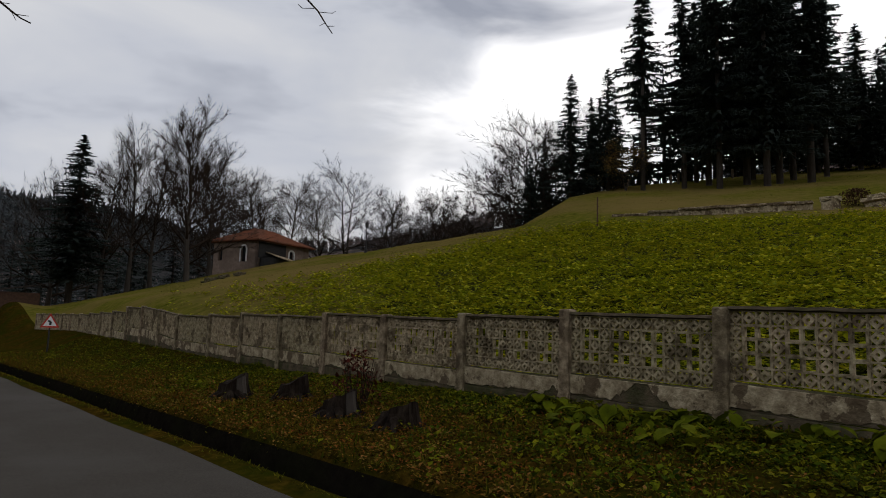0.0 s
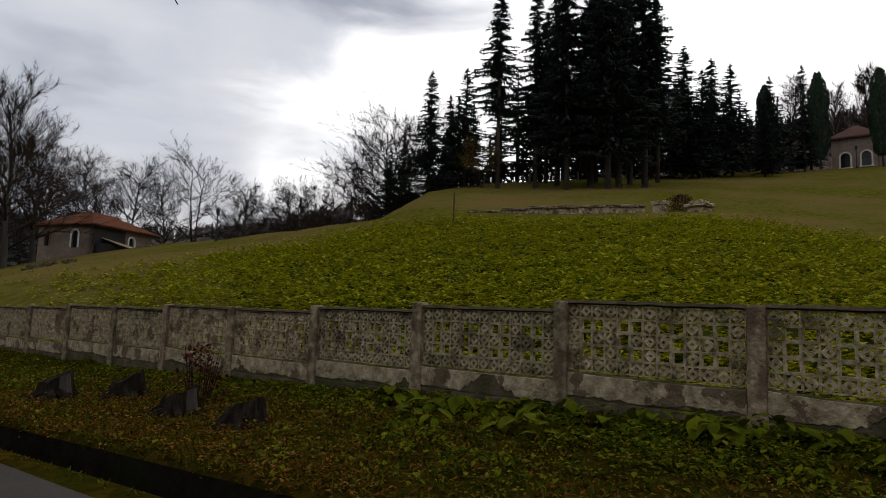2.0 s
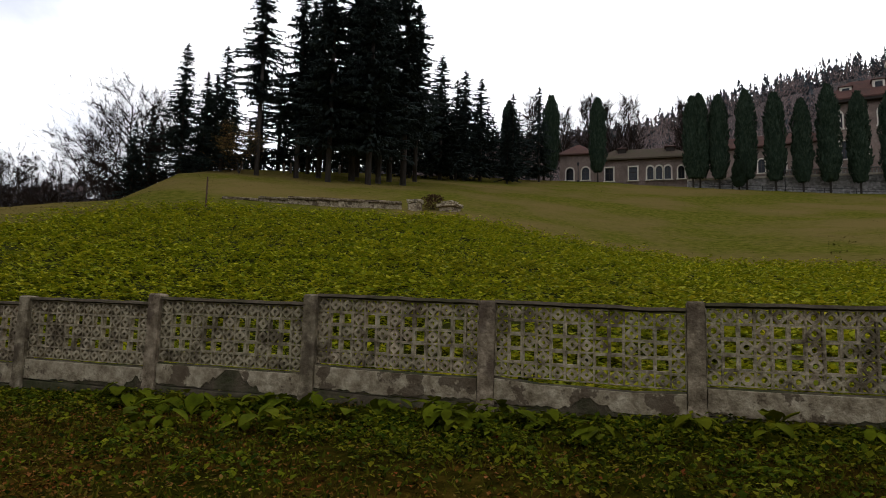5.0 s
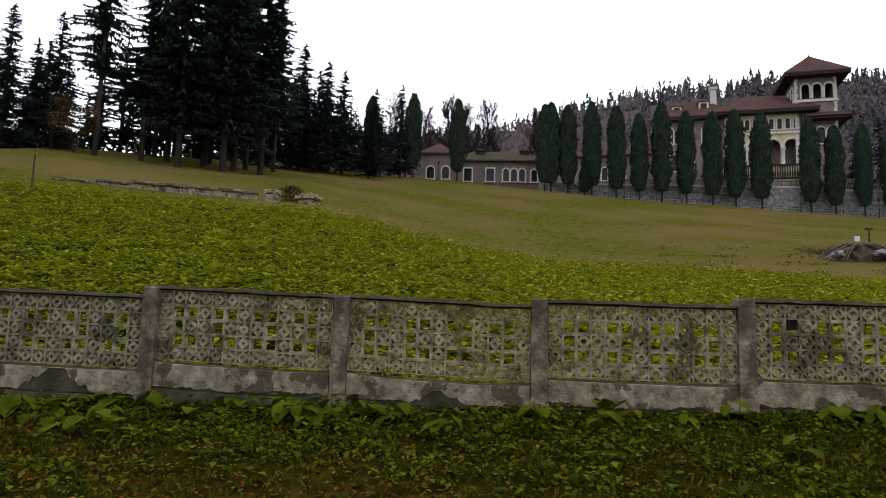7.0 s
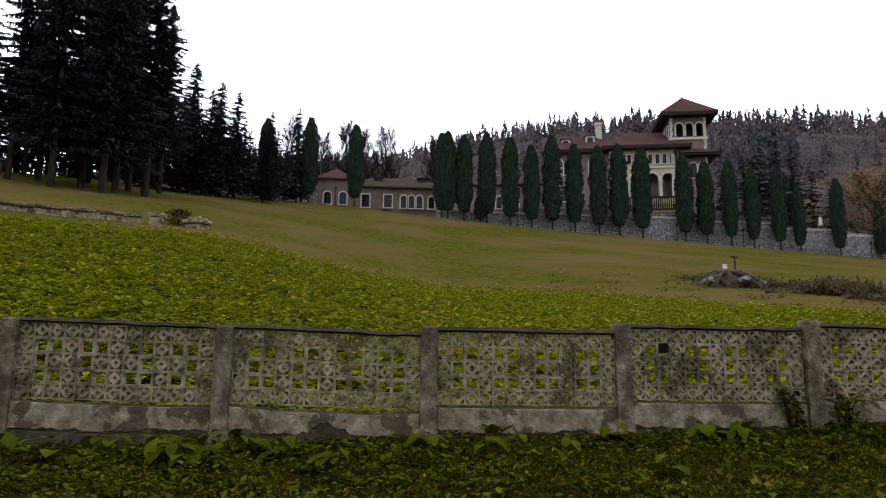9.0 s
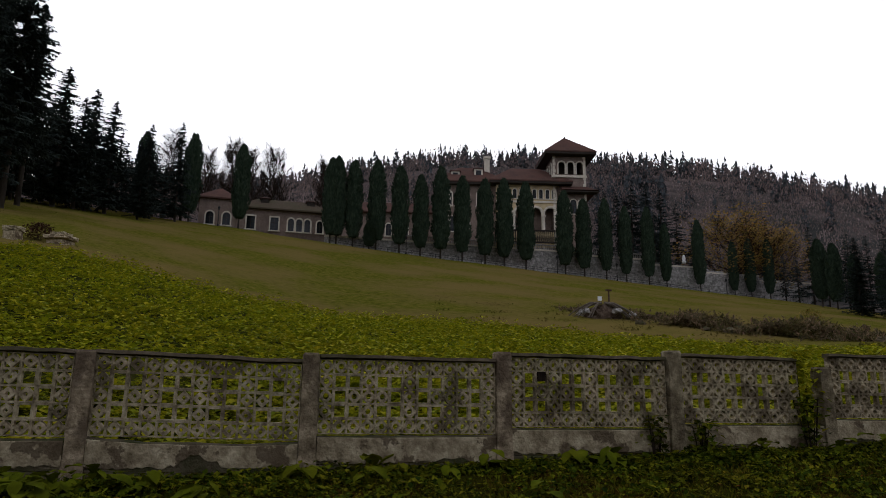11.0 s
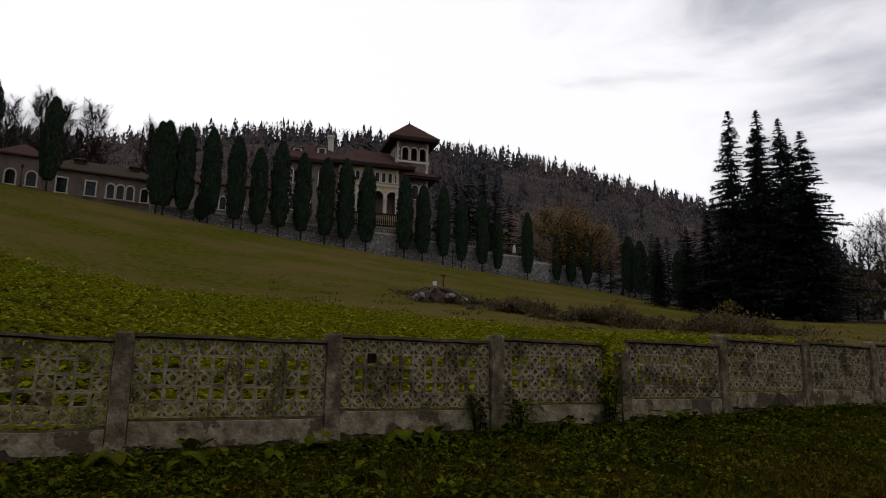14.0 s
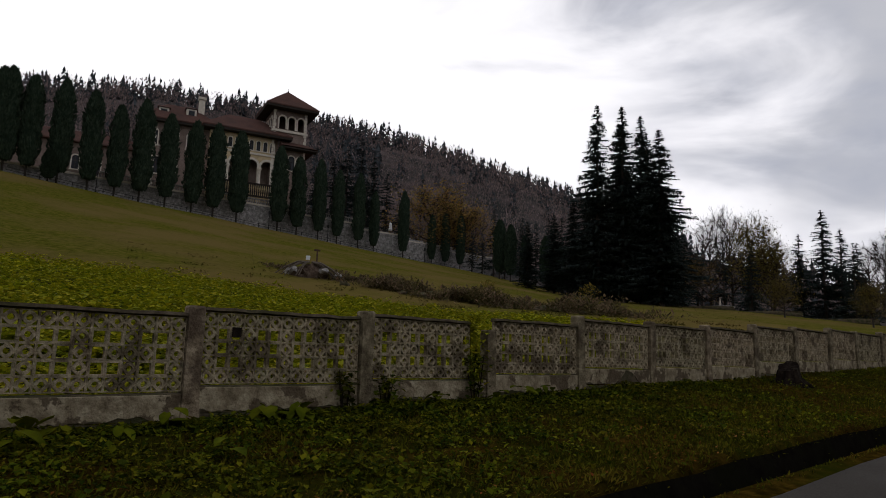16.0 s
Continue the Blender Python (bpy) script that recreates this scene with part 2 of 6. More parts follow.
M["glass"] = material("dark_window_glass", [(0.012, 0.013, 0.015), (0.025, 0.027, 0.03)], 2, rough=0.12, bump=0)
M["metal"] = material("dark_painted_metal", [(0.02, 0.02, 0.02), (0.045, 0.042, 0.04)], 9, rough=0.6, bump=0.1, metallic=0.3)
M["rust"] = material("rusty_metal", [(0.05, 0.028, 0.018), (0.11, 0.06, 0.035)], 9, rough=0.9, bump=0.2)
M["stumpwood"] = material("dark_rotten_wood", [(0.006, 0.004, 0.003), (0.016, 0.011, 0.008), (0.045, 0.033, 0.023)], 8, rough=0.95, bump=0.7, stretch=(1, 1, 0.3), spec=0.05)
M["mound"] = material("root_and_earth", [(0.030, 0.020, 0.014), (0.085, 0.058, 0.040), (0.16, 0.12, 0.09)], 4, rough=1.0, bump=1.0, bump_scale=12, spec=0.0)
M["stumpcut"] = material("weathered_cut_wood", [(0.075, 0.058, 0.042), (0.18, 0.145, 0.11)], 8, rough=0.9, bump=0.4, spec=0.1)
M["white"] = material("white_paint", [(0.70, 0.70, 0.68), (0.82, 0.82, 0.80)], 5, rough=0.5, bump=0.05)
M["red"] = material("red_paint", [(0.45, 0.03, 0.02), (0.55, 0.05, 0.03)], 5, rough=0.5, bump=0.05)
M["redleaf"] = material("dark_red_foliage", [(0.055, 0.014, 0.008), (0.10, 0.026, 0.013)], 3, rough=0.9, bump=0, per="island", per_amount=0.4, spec=0.05)
M["dryleaf"] = material("dry_russet_leaf", [(0.05, 0.026, 0.016), (0.10, 0.055, 0.034)], 3, rough=0.95, bump=0, per="island", per_amount=0.4, translucent=0.2, spec=0.0)
M["brush"] = material("dry_brown_brush", [(0.058, 0.041, 0.022), (0.14, 0.102, 0.056), (0.25, 0.195, 0.115)], 2, rough=1.0, bump=0, second=(0.10, 0.095, 0.02), second_scale=0.9, second_amount=0.6, per="island", per_amount=0.6, translucent=0.45, spec=0.0, **W)


# ---- mesh helpers ----
class Shape:
    """Collects vertices and faces of one mesh."""

    def __init__(self):
        self.v, self.f = [], []

    def add(self, verts, faces):
        n = len(self.v)
        self.v.extend(tuple(p) for p in verts)
        self.f.extend(tuple(i + n for i in q) for q in faces)
        return self

    def box(self, x0, y0, z0, x1, y1, z1):
        v = [(x, y, z) for x in (x0, x1) for y in (y0, y1) for z in (z0, z1)]
        return self.add(v, [(0, 1, 3, 2), (4, 6, 7, 5), (0, 4, 5, 1), (2, 3, 7, 6), (0, 2, 6, 4), (1, 5, 7, 3)])

    def tube(self, a, b, ra, rb, n=6, cap=True):
        a, b = Vector(a), Vector(b)
        d = (b - a).normalized()
        s = d.orthogonal().normalized()
        t = d.cross(s)
        ring = [(math.cos(2 * math.pi * i / n), math.sin(2 * math.pi * i / n)) for i in range(n)]
        v = [a + (s * c + t * q) * ra for c, q in ring] + [b + (s * c + t * q) * rb for c, q in ring]
        f = [(i, (i + 1) % n, n + (i + 1) % n, n + i) for i in range(n)]
        if cap:
            f += [tuple(range(n))[::-1], tuple(range(n, 2 * n))]
        return self.add(v, f)

    def lathe(self, profile, centre=(0, 0, 0), n=12):
        """profile: (radius, height) from below; closed at both ends."""
        v, f = [], []
        for r, z in profile:
            v += [(centre[0] + r * math.cos(2 * math.pi * i / n), centre[1] + r * math.sin(2 * math.pi * i / n), centre[2] + z) for i in range(n)]
        for k in range(len(profile) - 1):
            f += [(k * n + i, k * n + (i + 1) % n, (k + 1) * n + (i + 1) % n, (k + 1) * n + i) for i in range(n)]
        f += [tuple(range(n))[::-1], tuple(range((len(profile) - 1) * n, len(profile) * n))]
        return self.add(v, f)

    def prism(self, outline, z0, z1):
        """An outline in (x, y), raised from z0 to z1."""
        n = len(outline)
        v = [(x, y, z0) for x, y in outline] + [(x, y, z1) for x, y in outline]
        f = [(i, (i + 1) % n, n + (i + 1) % n, n + i) for i in range(n)]
        return self.add(v, f + [tuple(range(n))[::-1], tuple(range(n, 2 * n))])

    def moved(self, m):
        self.v = [tuple(m @ Vector(p)) for p in self.v]
        return self

    def mesh(self, name, mat, smooth=False):
        me = bpy.data.meshes.new(name)
        me.from_pydata(self.v, [], self.f)
        me.validate()
        if smooth:
            me.polygons.foreach_set("use_smooth", [True] * len(me.polygons))
        me.materials.append(mat)
        return me


def part(name, shape, mat, parent=None, label="", smooth=False):
    ob = new(name, shape.mesh(name, mat, smooth) if isinstance(shape, Shape) else shape)
    ob.parent = parent
    if label:
        tagged(ob, label)
    return ob


def thing(name, at, label, category, group="", yaw=0.0, kind=""):
    ob = new(name)
    ob.empty_display_size = 0.2
    ob.matrix_world = pose(*at, 0, 0, yaw)
    return tagged(ob, label, category, group, kind)


def soup(tris):
    """A Shape from an array of loose triangles, (n, 3, 3)."""
    s = Shape()
    s.v = [tuple(p) for p in np.asarray(tris).reshape(-1, 3).tolist()]
    s.f = [(3 * i, 3 * i + 1, 3 * i + 2) for i in range(len(s.v) // 3)]
    return s


def smooth01(t):
    t = np.clip(t, 0.0, 1.0)
    return t * t * (3 - 2 * t)


# ---- ground ----
FIELD = [(84, 40, -0.012), (73, 36, 0.035), (66.5, 35, 0.060), (61, 35, 0.078), (57, 35, 0.0936), (49.6, 36, 0.1247), (43.7, 37, 0.152), (39.5, 38, 0.160),
         (35, 38, 0.168), (24, 38, 0.169), (15.6, 39, 0.170), (3.6, 39, 0.125), (-6, 38, 0.0976), (-20, 35, 0.0857), (-30, 32, 0.068), (-43, 27, 0.046), (-53, 24, 0.040), (-64, 24, 0.03), (-80, 26, 0.015)]
RIDGE = [(84, 60, 0.0), (73, 66, 0.054), (66.5, 74, 0.083), (61, 70, 0.106), (57, 60, 0.115), (49.6, 50, 0.142), (43.7, 52, 0.162), (39.5, 60, 0.206),
         (35, 66, 0.2225), (24, 85, 0.2315), (15.6, 105, 0.2325), (3.6, 105, 0.2225), (-6, 102, 0.206), (-20, 108, 0.178), (-30, 117, 0.152), (-43, 130, 0.113), (-53, 115, 0.077), (-64, 95, 0.062), (-80, 85, 0.03)]
HILLS = [(95, 520, 0.155), (75, 520, 0.135), (69, 520, 0.105), (60, 500, 0.11), (54, 420, 0.125), (47, 340, 0.15), (40, 320, 0.17), (17, 300, 0.250), (0, 300, 0.270), (-7, 300, 0.304),
         (-16, 300, 0.330), (-25, 300, 0.320), (-32, 300, 0.305), (-40, 300, 0.275), (-51, 300, 0.210), (-62, 280, 0.13), (-75, 280, 0.06), (-95, 280, 0.03)]
HX, HY, HZ = -0.4, -0.55, 1.11
# the climb beyond -8 is an unseen bank, added to block sky light
STRIP_U = [-400, -120, -60, -30, -14, -8, -5.4, -4.6, 1.82, 1.90, 2.02, 2.09, 2.48, 2.60, 2.68, 4.2, 6.0, 6.4]
STRIP_Z = [60, 30, 14, 5, 1.2, 0.3, 0.1, 0.0, 0.0, 0.02, 0.0, -0.46, -0.5, -0.04, 0.04, 0.13, 0.26, 0.32]
_f, _r, _h = (np.array(t)[::-1] for t in (FIELD, RIDGE, HILLS))


def ripple(x, y):
    return 0.5 * np.sin(0.31 * x + 0.12 * y + 1.0) * np.sin(0.23 * y - 0.17 * x) + 0.3 * np.sin(0.83 * x + 0.4) * np.sin(0.71 * y + 2.0) + 0.2 * np.sin(1.9 * x + 1.3 * y) * np.sin(1.7 * y - 0.6 * x)


def ground(x, y):
    """Height of the ground at (x, y), for numbers or arrays."""
    x, y = np.asarray(x, float), np.asarray(y, float)
    zr = -0.015 * np.clip(y, -60, 60)
    strip = zr + (0.012 * np.clip(-y - 1, 0, 25) + 0.034 * np.clip(y - 13, 0, 22)) * np.clip((x - 4.2) / 1.8, 0, 1) + 2.0 * smooth01((y - 46) / 14) * smooth01((x - 3.5) / 2.5) + np.interp(x + 0.022 * y * np.clip((6.0 - x) / 3, 0, 1), STRIP_U, STRIP_Z)
    r, az = np.hypot(x - HX, y - HY), np.degrees(np.arctan2(y - HY, x - HX))
    r1, r2 = np.interp(az, _f[:, 0], _f[:, 1]), np.interp(az, _r[:, 0], _r[:, 1])
    z1, z2 = HZ + r1 * np.interp(az, _f[:, 0], _f[:, 2]), HZ + r2 * np.interp(az, _r[:, 0], _r[:, 2])
    rf = np.minimum(6.9 / np.maximum(0.02, np.cos(np.radians(az))), 0.7 * r1)
    beyond = np.where(az > 43, -0.07, np.where(az < -50, 0.0, 0.09))
    z = np.where(r < r1, 0.36 + zr * 0.6 + (z1 - 0.36 - zr * 0.6) * np.clip((r - rf) / (r1 - rf), 0, 1),
                 np.where(r < r2, z1 + (z2 - z1) * (r - r1) / (r2 - r1), z2 + beyond * np.clip(r - r2, 0, 90)))
    rh, eh = np.interp(az, _h[:, 0], _h[:, 1]), np.interp(az, _h[:, 0], _h[:, 2])
    start = 0.45 * rh + 5
    z = z + np.maximum(0, HZ + rh * eh - z) * smooth01((r - start) / (rh - start))
    z = z + 0.10 * ripple(x, y) * np.clip((r - 12) / 20, 0, 1)
    w = smooth01((x - 6.2) / 4.0)
    return strip * (1 - w) + z * w


def spaced(stops):
    out = []
    for a, b, step in stops:
        out += list(np.arange(a, b, step))
    return np.array(out)


gx = spaced([(-900, -60, 60), (-60, -8, 4), (-8, 1.6, 0.8), (1.6, 2.8, 0.06), (2.8, 10, 0.3), (10, 50, 0.8), (50, 140, 2.0), (140, 460, 10), (460, 1500, 100)])
gy = spaced([(-1200, -360, 80), (-360, -60, 6), (-60, 60, 0.8), (60, 240, 4), (240, 600, 20), (600, 1300, 80)])
GX, GY = np.meshgrid(gx, gy, indexing="ij")
# the rows near the road run along it
GX = GX - 0.022 * np.clip(GY, -160, 160) * np.clip((6.0 - GX) / 3, 0, 1) * (GX > -20)
GZ = ground(GX, GY)
near = (GX > 2.7) & (GX < 12) & (abs(GY) < 30)
GZ = GZ + np.where(near, 0.03 * np.sin(5.1 * GX + 3 * np.sin(2.3 * GY)) * np.sin(4.3 * GY + 1.7 * GX), 0)
sheet = Shape()
sheet.v = list(zip(GX.ravel().tolist(), GY.ravel().tolist(), GZ.ravel().tolist()))
ny = len(gy)
sheet.f = [(i * ny + j, (i + 1) * ny + j, (i + 1) * ny + j + 1, i * ny + j + 1) for i in range(len(gx) - 1) for j in range(ny - 1)]
land = new("ground", sheet.mesh("ground", M["ground"], True))
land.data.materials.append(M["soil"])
land.data.materials.append(M["verge"])
land.data.materials.append(M["forest_floor"])
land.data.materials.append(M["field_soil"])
land.data.materials.append(M["valley_shade"])
# the ditch's walls and bed are bare earth, near-black with its shade painted in
fx = np.repeat(0.5 * (gx[:-1] + gx[1:]), ny - 1)
mx, my = (0.25 * (a[:-1, :-1] + a[1:, :-1] + a[:-1, 1:] + a[1:, 1:]).ravel() for a in (GX, GY))
far_az, far_r = np.degrees(np.arctan2(my - HY, mx - HX)), np.hypot(mx - HX, my - HY)
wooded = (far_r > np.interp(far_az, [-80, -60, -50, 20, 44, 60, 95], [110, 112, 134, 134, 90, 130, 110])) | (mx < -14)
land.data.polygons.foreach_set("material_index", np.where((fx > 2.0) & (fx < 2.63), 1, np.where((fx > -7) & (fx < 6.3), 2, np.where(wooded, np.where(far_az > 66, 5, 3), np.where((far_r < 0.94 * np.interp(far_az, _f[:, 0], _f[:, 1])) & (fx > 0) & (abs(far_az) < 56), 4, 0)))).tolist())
tagged(land, "rough autumn grass slope with a dark roadside ditch", "ground", kind="structure")

rs = Shape()
ry = spaced([(-160, 160.1, 2.0)])
for y in ry:
    e = 1.82 - 0.022 * y + 0.03 * math.sin(1.3 * y) + 0.02 * math.sin(3.1 * y + 1)
    z = -0.015 * max(-60, min(60, y))
    rs.v += [(-4.6 - 0.022 * y, y, z + 0.006), (-1.4 - 0.022 * y, y, z + 0.03), (e - 0.1, y, z + 0.012), (e, y, z - 0.03)]
rs.f = [(4 * k + i, 4 * k + i + 1, 4 * k + i + 5, 4 * k + i + 4) for k in range(len(ry) - 1) for i in range(3)]
tagged(new("road", rs.mesh("road", M["asphalt"])), "worn grey asphalt road along the ditch", "road", kind="structure")


# ---- fence of cast concrete panels ----
FX = 6.1
POST_TOP = {31: 1.34, 29: 1.38, 27: 1.42, 25: 1.58, 23: 1.58, 21: 1.45, 19: 1.31, 17: 1.32, 15: 1.35, 13: 1.32, 11: 1.35, 9: 1.32, 7: 1.345, 5: 1.395, 3: 1.41, 1: 1.37, -1: 1.39, -3: 1.445, -5: 1.505, -7: 1.36, -9: 1.655, -11: 1.655, -13: 1.68, -15: 1.78, -17: 1.81, -19: 1.87, -21: 1.85, -23: 1.9, -25: 1.95}
POST_Y = {25: 25.7, 23: 23.8, 21: 21.8, 19: 20.0, 17: 17.3, 15: 15.15, 13: 13.04, 11: 11.05, 9: 8.99, 7: 6.93, 5: 4.95, 3: 2.91, 1: 0.94, -1: -1.03, -3: -2.98, -5: -4.96, -7: -7.0, -9: -8.95, -11: -10.92, -13: -12.88, -15: -14.92, -17: -16.97, -19: -19.03, -21: -20.95}
# the top of each panel at its lower and upper end, by the post where it begins; each bay steps down from its post
PANEL_TOP = {11: (1.27, 1.305), 9: (1.305, 1.345), 7: (1.265, 1.30), 5: (1.30, 1.335), 3: (1.325, 1.36), 1: (1.375, 1.425), -1: (1.325, 1.385), -3: (1.375, 1.385), -5: (1.435, 1.442), -7: (1.465, 1.48), -9: (1.515, 1.53), -11: (1.59, 1.62)}
fence = thing("concrete_fence", (FX, 0, 0), "weathered grey concrete fence with pierced block panels and flaking plinths", "fence")


def bay(y):
    """Where a post stands along the fence."""
    return POST_Y.get(y, 1.03 * y if y > 0 else y)


def foot(y):
    return float(ground(FX - 0.1, bay(y)))


def post_top(y):
    return POST_TOP.get(y, 1.3 if y > 0 else 1.95 - 0.02 * (y + 25))


def fence_post(y, seed):
    rng = random.Random(seed)
    z0, z1, w = foot(y) - 0.25, post_top(y), 0.08
    y = bay(y)
    s = Shape()
    lean = rng.uniform(-0.012, 0.012)
    for z, k in ((z0, 1.12), (z0 + 0.36, 1.10), (z0 + 0.42, 1.0), (z1 - 0.02, 0.97), (z1, 0.8)):
        o = lean * (z - z0)
        s.v += [(o - w * k, y + o - w * k, z), (o + w * k, y + o - w * k, z), (o + w * k, y + o + w * k, z), (o - w * k, y + o + w * k, z)]
    s.f = [(4 * k + i, 4 * k + (i + 1) % 4, 4 * k + 4 + (i + 1) % 4, 4 * k + 4 + i) for k in range(4) for i in range(4)] + [(16, 17, 18, 19)]
    return part("post", s, M["post"], fence)


def moulded(points, faces, d):
    """A flat pattern in y and z, given thickness along x, as one connected body."""
    n, edges = len(points), {}
    for f in faces:
        for i, j in zip(f, f[1:] + f[:1]):
            edges[(i, j)] = True
    s = Shape()
    s.v = [(-d, y, z) for y, z in points] + [(d, y, z) for y, z in points]
    s.f = [tuple(f) for f in faces] + [tuple(i + n for i in f[::-1]) for f in faces]
    s.f += [(j, i, i + n, j + n) for i, j in edges if (j, i) not in edges]
    return s


def pierced_block(a, style, d):
    """A square cast block: style 0 a thick ring with corner holes, style 1 a star round a small hole, style 2 an open frame."""
    h = a / 2 - 0.0005
    if style == 2:
        turn = [(1, 1), (-1, 1), (-1, -1), (1, -1)]
        pts = [(h * x, h * y) for x, y in turn] + [(0.76 * h * x, 0.74 * h * y) for x, y in turn]
        return moulded(pts, [[4 + i, i, (i + 1) % 4, 4 + (i + 1) % 4] for i in range(4)], d)
    hole, corner, wing = ((0.42, 0.86, 0.20), (0.27, 0.86, 0.06))[style]
    bend = (0.54, 0.47)[style]
    pts, faces, index = [], [], {}

    def at(x, y):
        key = (round(x, 4), round(y, 4))
        if key not in index:
            index[key] = len(pts)
            pts.append((h * x, h * y))
        return index[key]

    for k in range(4):
        c, s = ((1, 0), (0, 1), (-1, 0), (0, -1))[k]
        q = [at(c * x - s * y, s * x + c * y) for x, y in ((hole, 0), (1, 0), (1, 1), (0, 1), (0, hole), (0.7 * hole, 0.7 * hole), (corner, corner), (corner, wing), (wing, corner), (bend, bend))]
        faces += [[q[0], q[1], q[7], q[5]], [q[1], q[2], q[6], q[7]], [q[2], q[3], q[8], q[6]], [q[3], q[4], q[5], q[8]], [q[5], q[7], q[9]], [q[5], q[9], q[8]]]
    return moulded(pts, faces, d)


COLS, ROWS_ = 13, 5
CELL = 1.83 / COLS
BLOCKS = [pierced_block(CELL, k, 0.028) for k in range(3)]
BLOCK_MESH = [b.mesh("block", M["concrete"]) for b in BLOCKS]


def is_open(c, r, y):
    """Which cells of a panel are plain openings: pairs between ring columns, half of them closed in the middle row."""
    if r in (0, 4) or c % 3 == 0:
        return False
    if r != 2:
        return not (y > 4 and (c * 7 + r * 5 + y) % 6 == 0)
    first, pair = c % 3 == 1, c // 3
    return first == (pair % 2 == 0 if y < -1 else pair < 2)


def fence_panel(y, single):
    """The bay from the post at y to the one at y + 2."""
    rng = random.Random(y * 5 + 3)
    zb = post_top(y + 2) - 0.02
    za, zb = PANEL_TOP.get(y, (min(zb - 0.035, post_top(y) - 0.015), zb))
    shift = [lambda t, a=za, b=zb: a + (b - a) * t][0]
    y0, y1 = bay(y) + 0.085, bay(y + 2) - 0.085
    fa, fb = foot(y), foot(y + 2)
    gap = 0.30 if y == -7 else 0.0
    panel = part("panel", Shape().box(-0.001, y0, fa - 0.3, 0.001, y0 + 0.002, fa - 0.298), M["concrete"], fence)
    # coping
    s = Shape()
    n = 12
    for i in range(n + 1):
        t = i / n
        yy, z, j = y0 + gap + (y1 - y0 - gap) * t, shift(t), rng.uniform(-0.006, 0.006)
        s.v += [(-0.062, yy, z - 0.034 + j), (-0.055, yy, z - 0.004 + j), (0.05, yy, z + j), (0.055, yy, z - 0.05 + j)]
    s.f = [(4 * i + k, 4 * i + (k + 1) % 4, 4 * i + 4 + (k + 1) % 4, 4 * i + 4 + k) for i in range(n) for k in range(4)] + [(0, 1, 2, 3), (4 * n + 3, 4 * n + 2, 4 * n + 1, 4 * n)]
    part("coping", s, M["coping"], panel, "dark mossy coping")
    # plinth slab under a thin gap, with chipped edges
    slip = {-1: 0.028, 1: 0.012, 9: 0.02, 15: 0.03}.get(y, 0.004)

    def plinth_top(t):
        return shift(t) - 0.05 - CELL * ROWS_ - 0.012 - slip * min(1, 4 * t, 4 - 4 * t)

    s = Shape()
    for i in range(n + 1):
        t = i / n
        yy = y0 + (y1 - y0) * t
        zt = plinth_top(t)
        zg = zt - 0.25
        j, q = rng.uniform(-0.006, 0.004), rng.uniform(-0.004, 0.004)
        s.v += [(-0.045 + q, yy, zg), (-0.045 + q, yy, zt - 0.012 + j), (-0.03, yy, zt + j), (0.04, yy, zt + j), (0.04, yy, zg)]
    s.f = [(5 * i + k, 5 * i + (k + 1) % 5, 5 * i + 5 + (k + 1) % 5, 5 * i + 5 + k) for i in range(n) for k in range(5)] + [(0, 1, 2, 3, 4), tuple(5 * n + k for k in (4, 3, 2, 1, 0))]
    part("plinth", s, M["footing"] if -12 < y < 20 else M["plaster"], panel, "bare stained concrete plinth")
    # pale render that has fallen off in ragged pieces
    if -12 < y < 20:
        s, m = Shape(), 46
        edge, drop = [], 0.0
        torn = {3: (0.30, 0.62), 5: (0.0, 0.12), -1: (0.42, 0.55), 7: (0.8, 0.9), -11: (0.2, 0.5)}.get(y, (2.0, 2.0))
        for i in range(m + 1):
            t = i / m
            drop = min(0.045, max(0.0, drop + rng.uniform(-0.022, 0.02)))
            lost = torn[0] - 0.06 < t < torn[1] + 0.06
            edge.append((t, drop + (0.235 * min(1.0, (0.06 + min(t - torn[0], torn[1] - t)) / 0.22) + rng.uniform(-0.035, 0.03) if lost else 0.0)))
        for t, d in edge:
            yy, zt = y0 + 0.004 + (y1 - y0 - 0.008) * t, plinth_top(t) - 0.014
            d = max(0.0, min(d, 0.229))
            s.v += [(-0.049, yy, zt), (-0.056, yy, zt - 0.006), (-0.056, yy, zt - 0.236 + d), (-0.049, yy, zt - 0.240 + d)]
        s.f = [(4 * i + k, 4 * i + (k + 1) % 4, 4 * i + 4 + (k + 1) % 4, 4 * i + 4 + k) for i in range(m) for k in range(4)] + [(0, 1, 2, 3), tuple(4 * m + k for k in (3, 2, 1, 0))]
        part("render_coat", s, M["plaster"], panel, "pale flaking render")
    s = Shape()
    for i in range(n + 1):
        t = i / n
        yy, zg, j = y0 + (y1 - y0) * t, fa + (fb - fa) * t, rng.uniform(-0.006, 0.006)
        zc = plinth_top(t) - 0.268 + j
        s.v += [(-0.06 + j, yy, zg - 0.3), (-0.055 + j, yy, zc - 0.012), (-0.04, yy, zc), (0.06, yy, zc), (0.06, yy, zg - 0.3)]
    s.f = [(5 * i + k, 5 * i + (k + 1) % 5, 5 * i + 5 + (k + 1) % 5, 5 * i + 5 + k) for i in range(n) for k in range(5)] + [(0, 1, 2, 3, 4), tuple(5 * n + k for k in (4, 3, 2, 1, 0))]
    part("footing", s, M["footing"], panel, "dark damp concrete footing")
    # blocks
    joined = Shape()
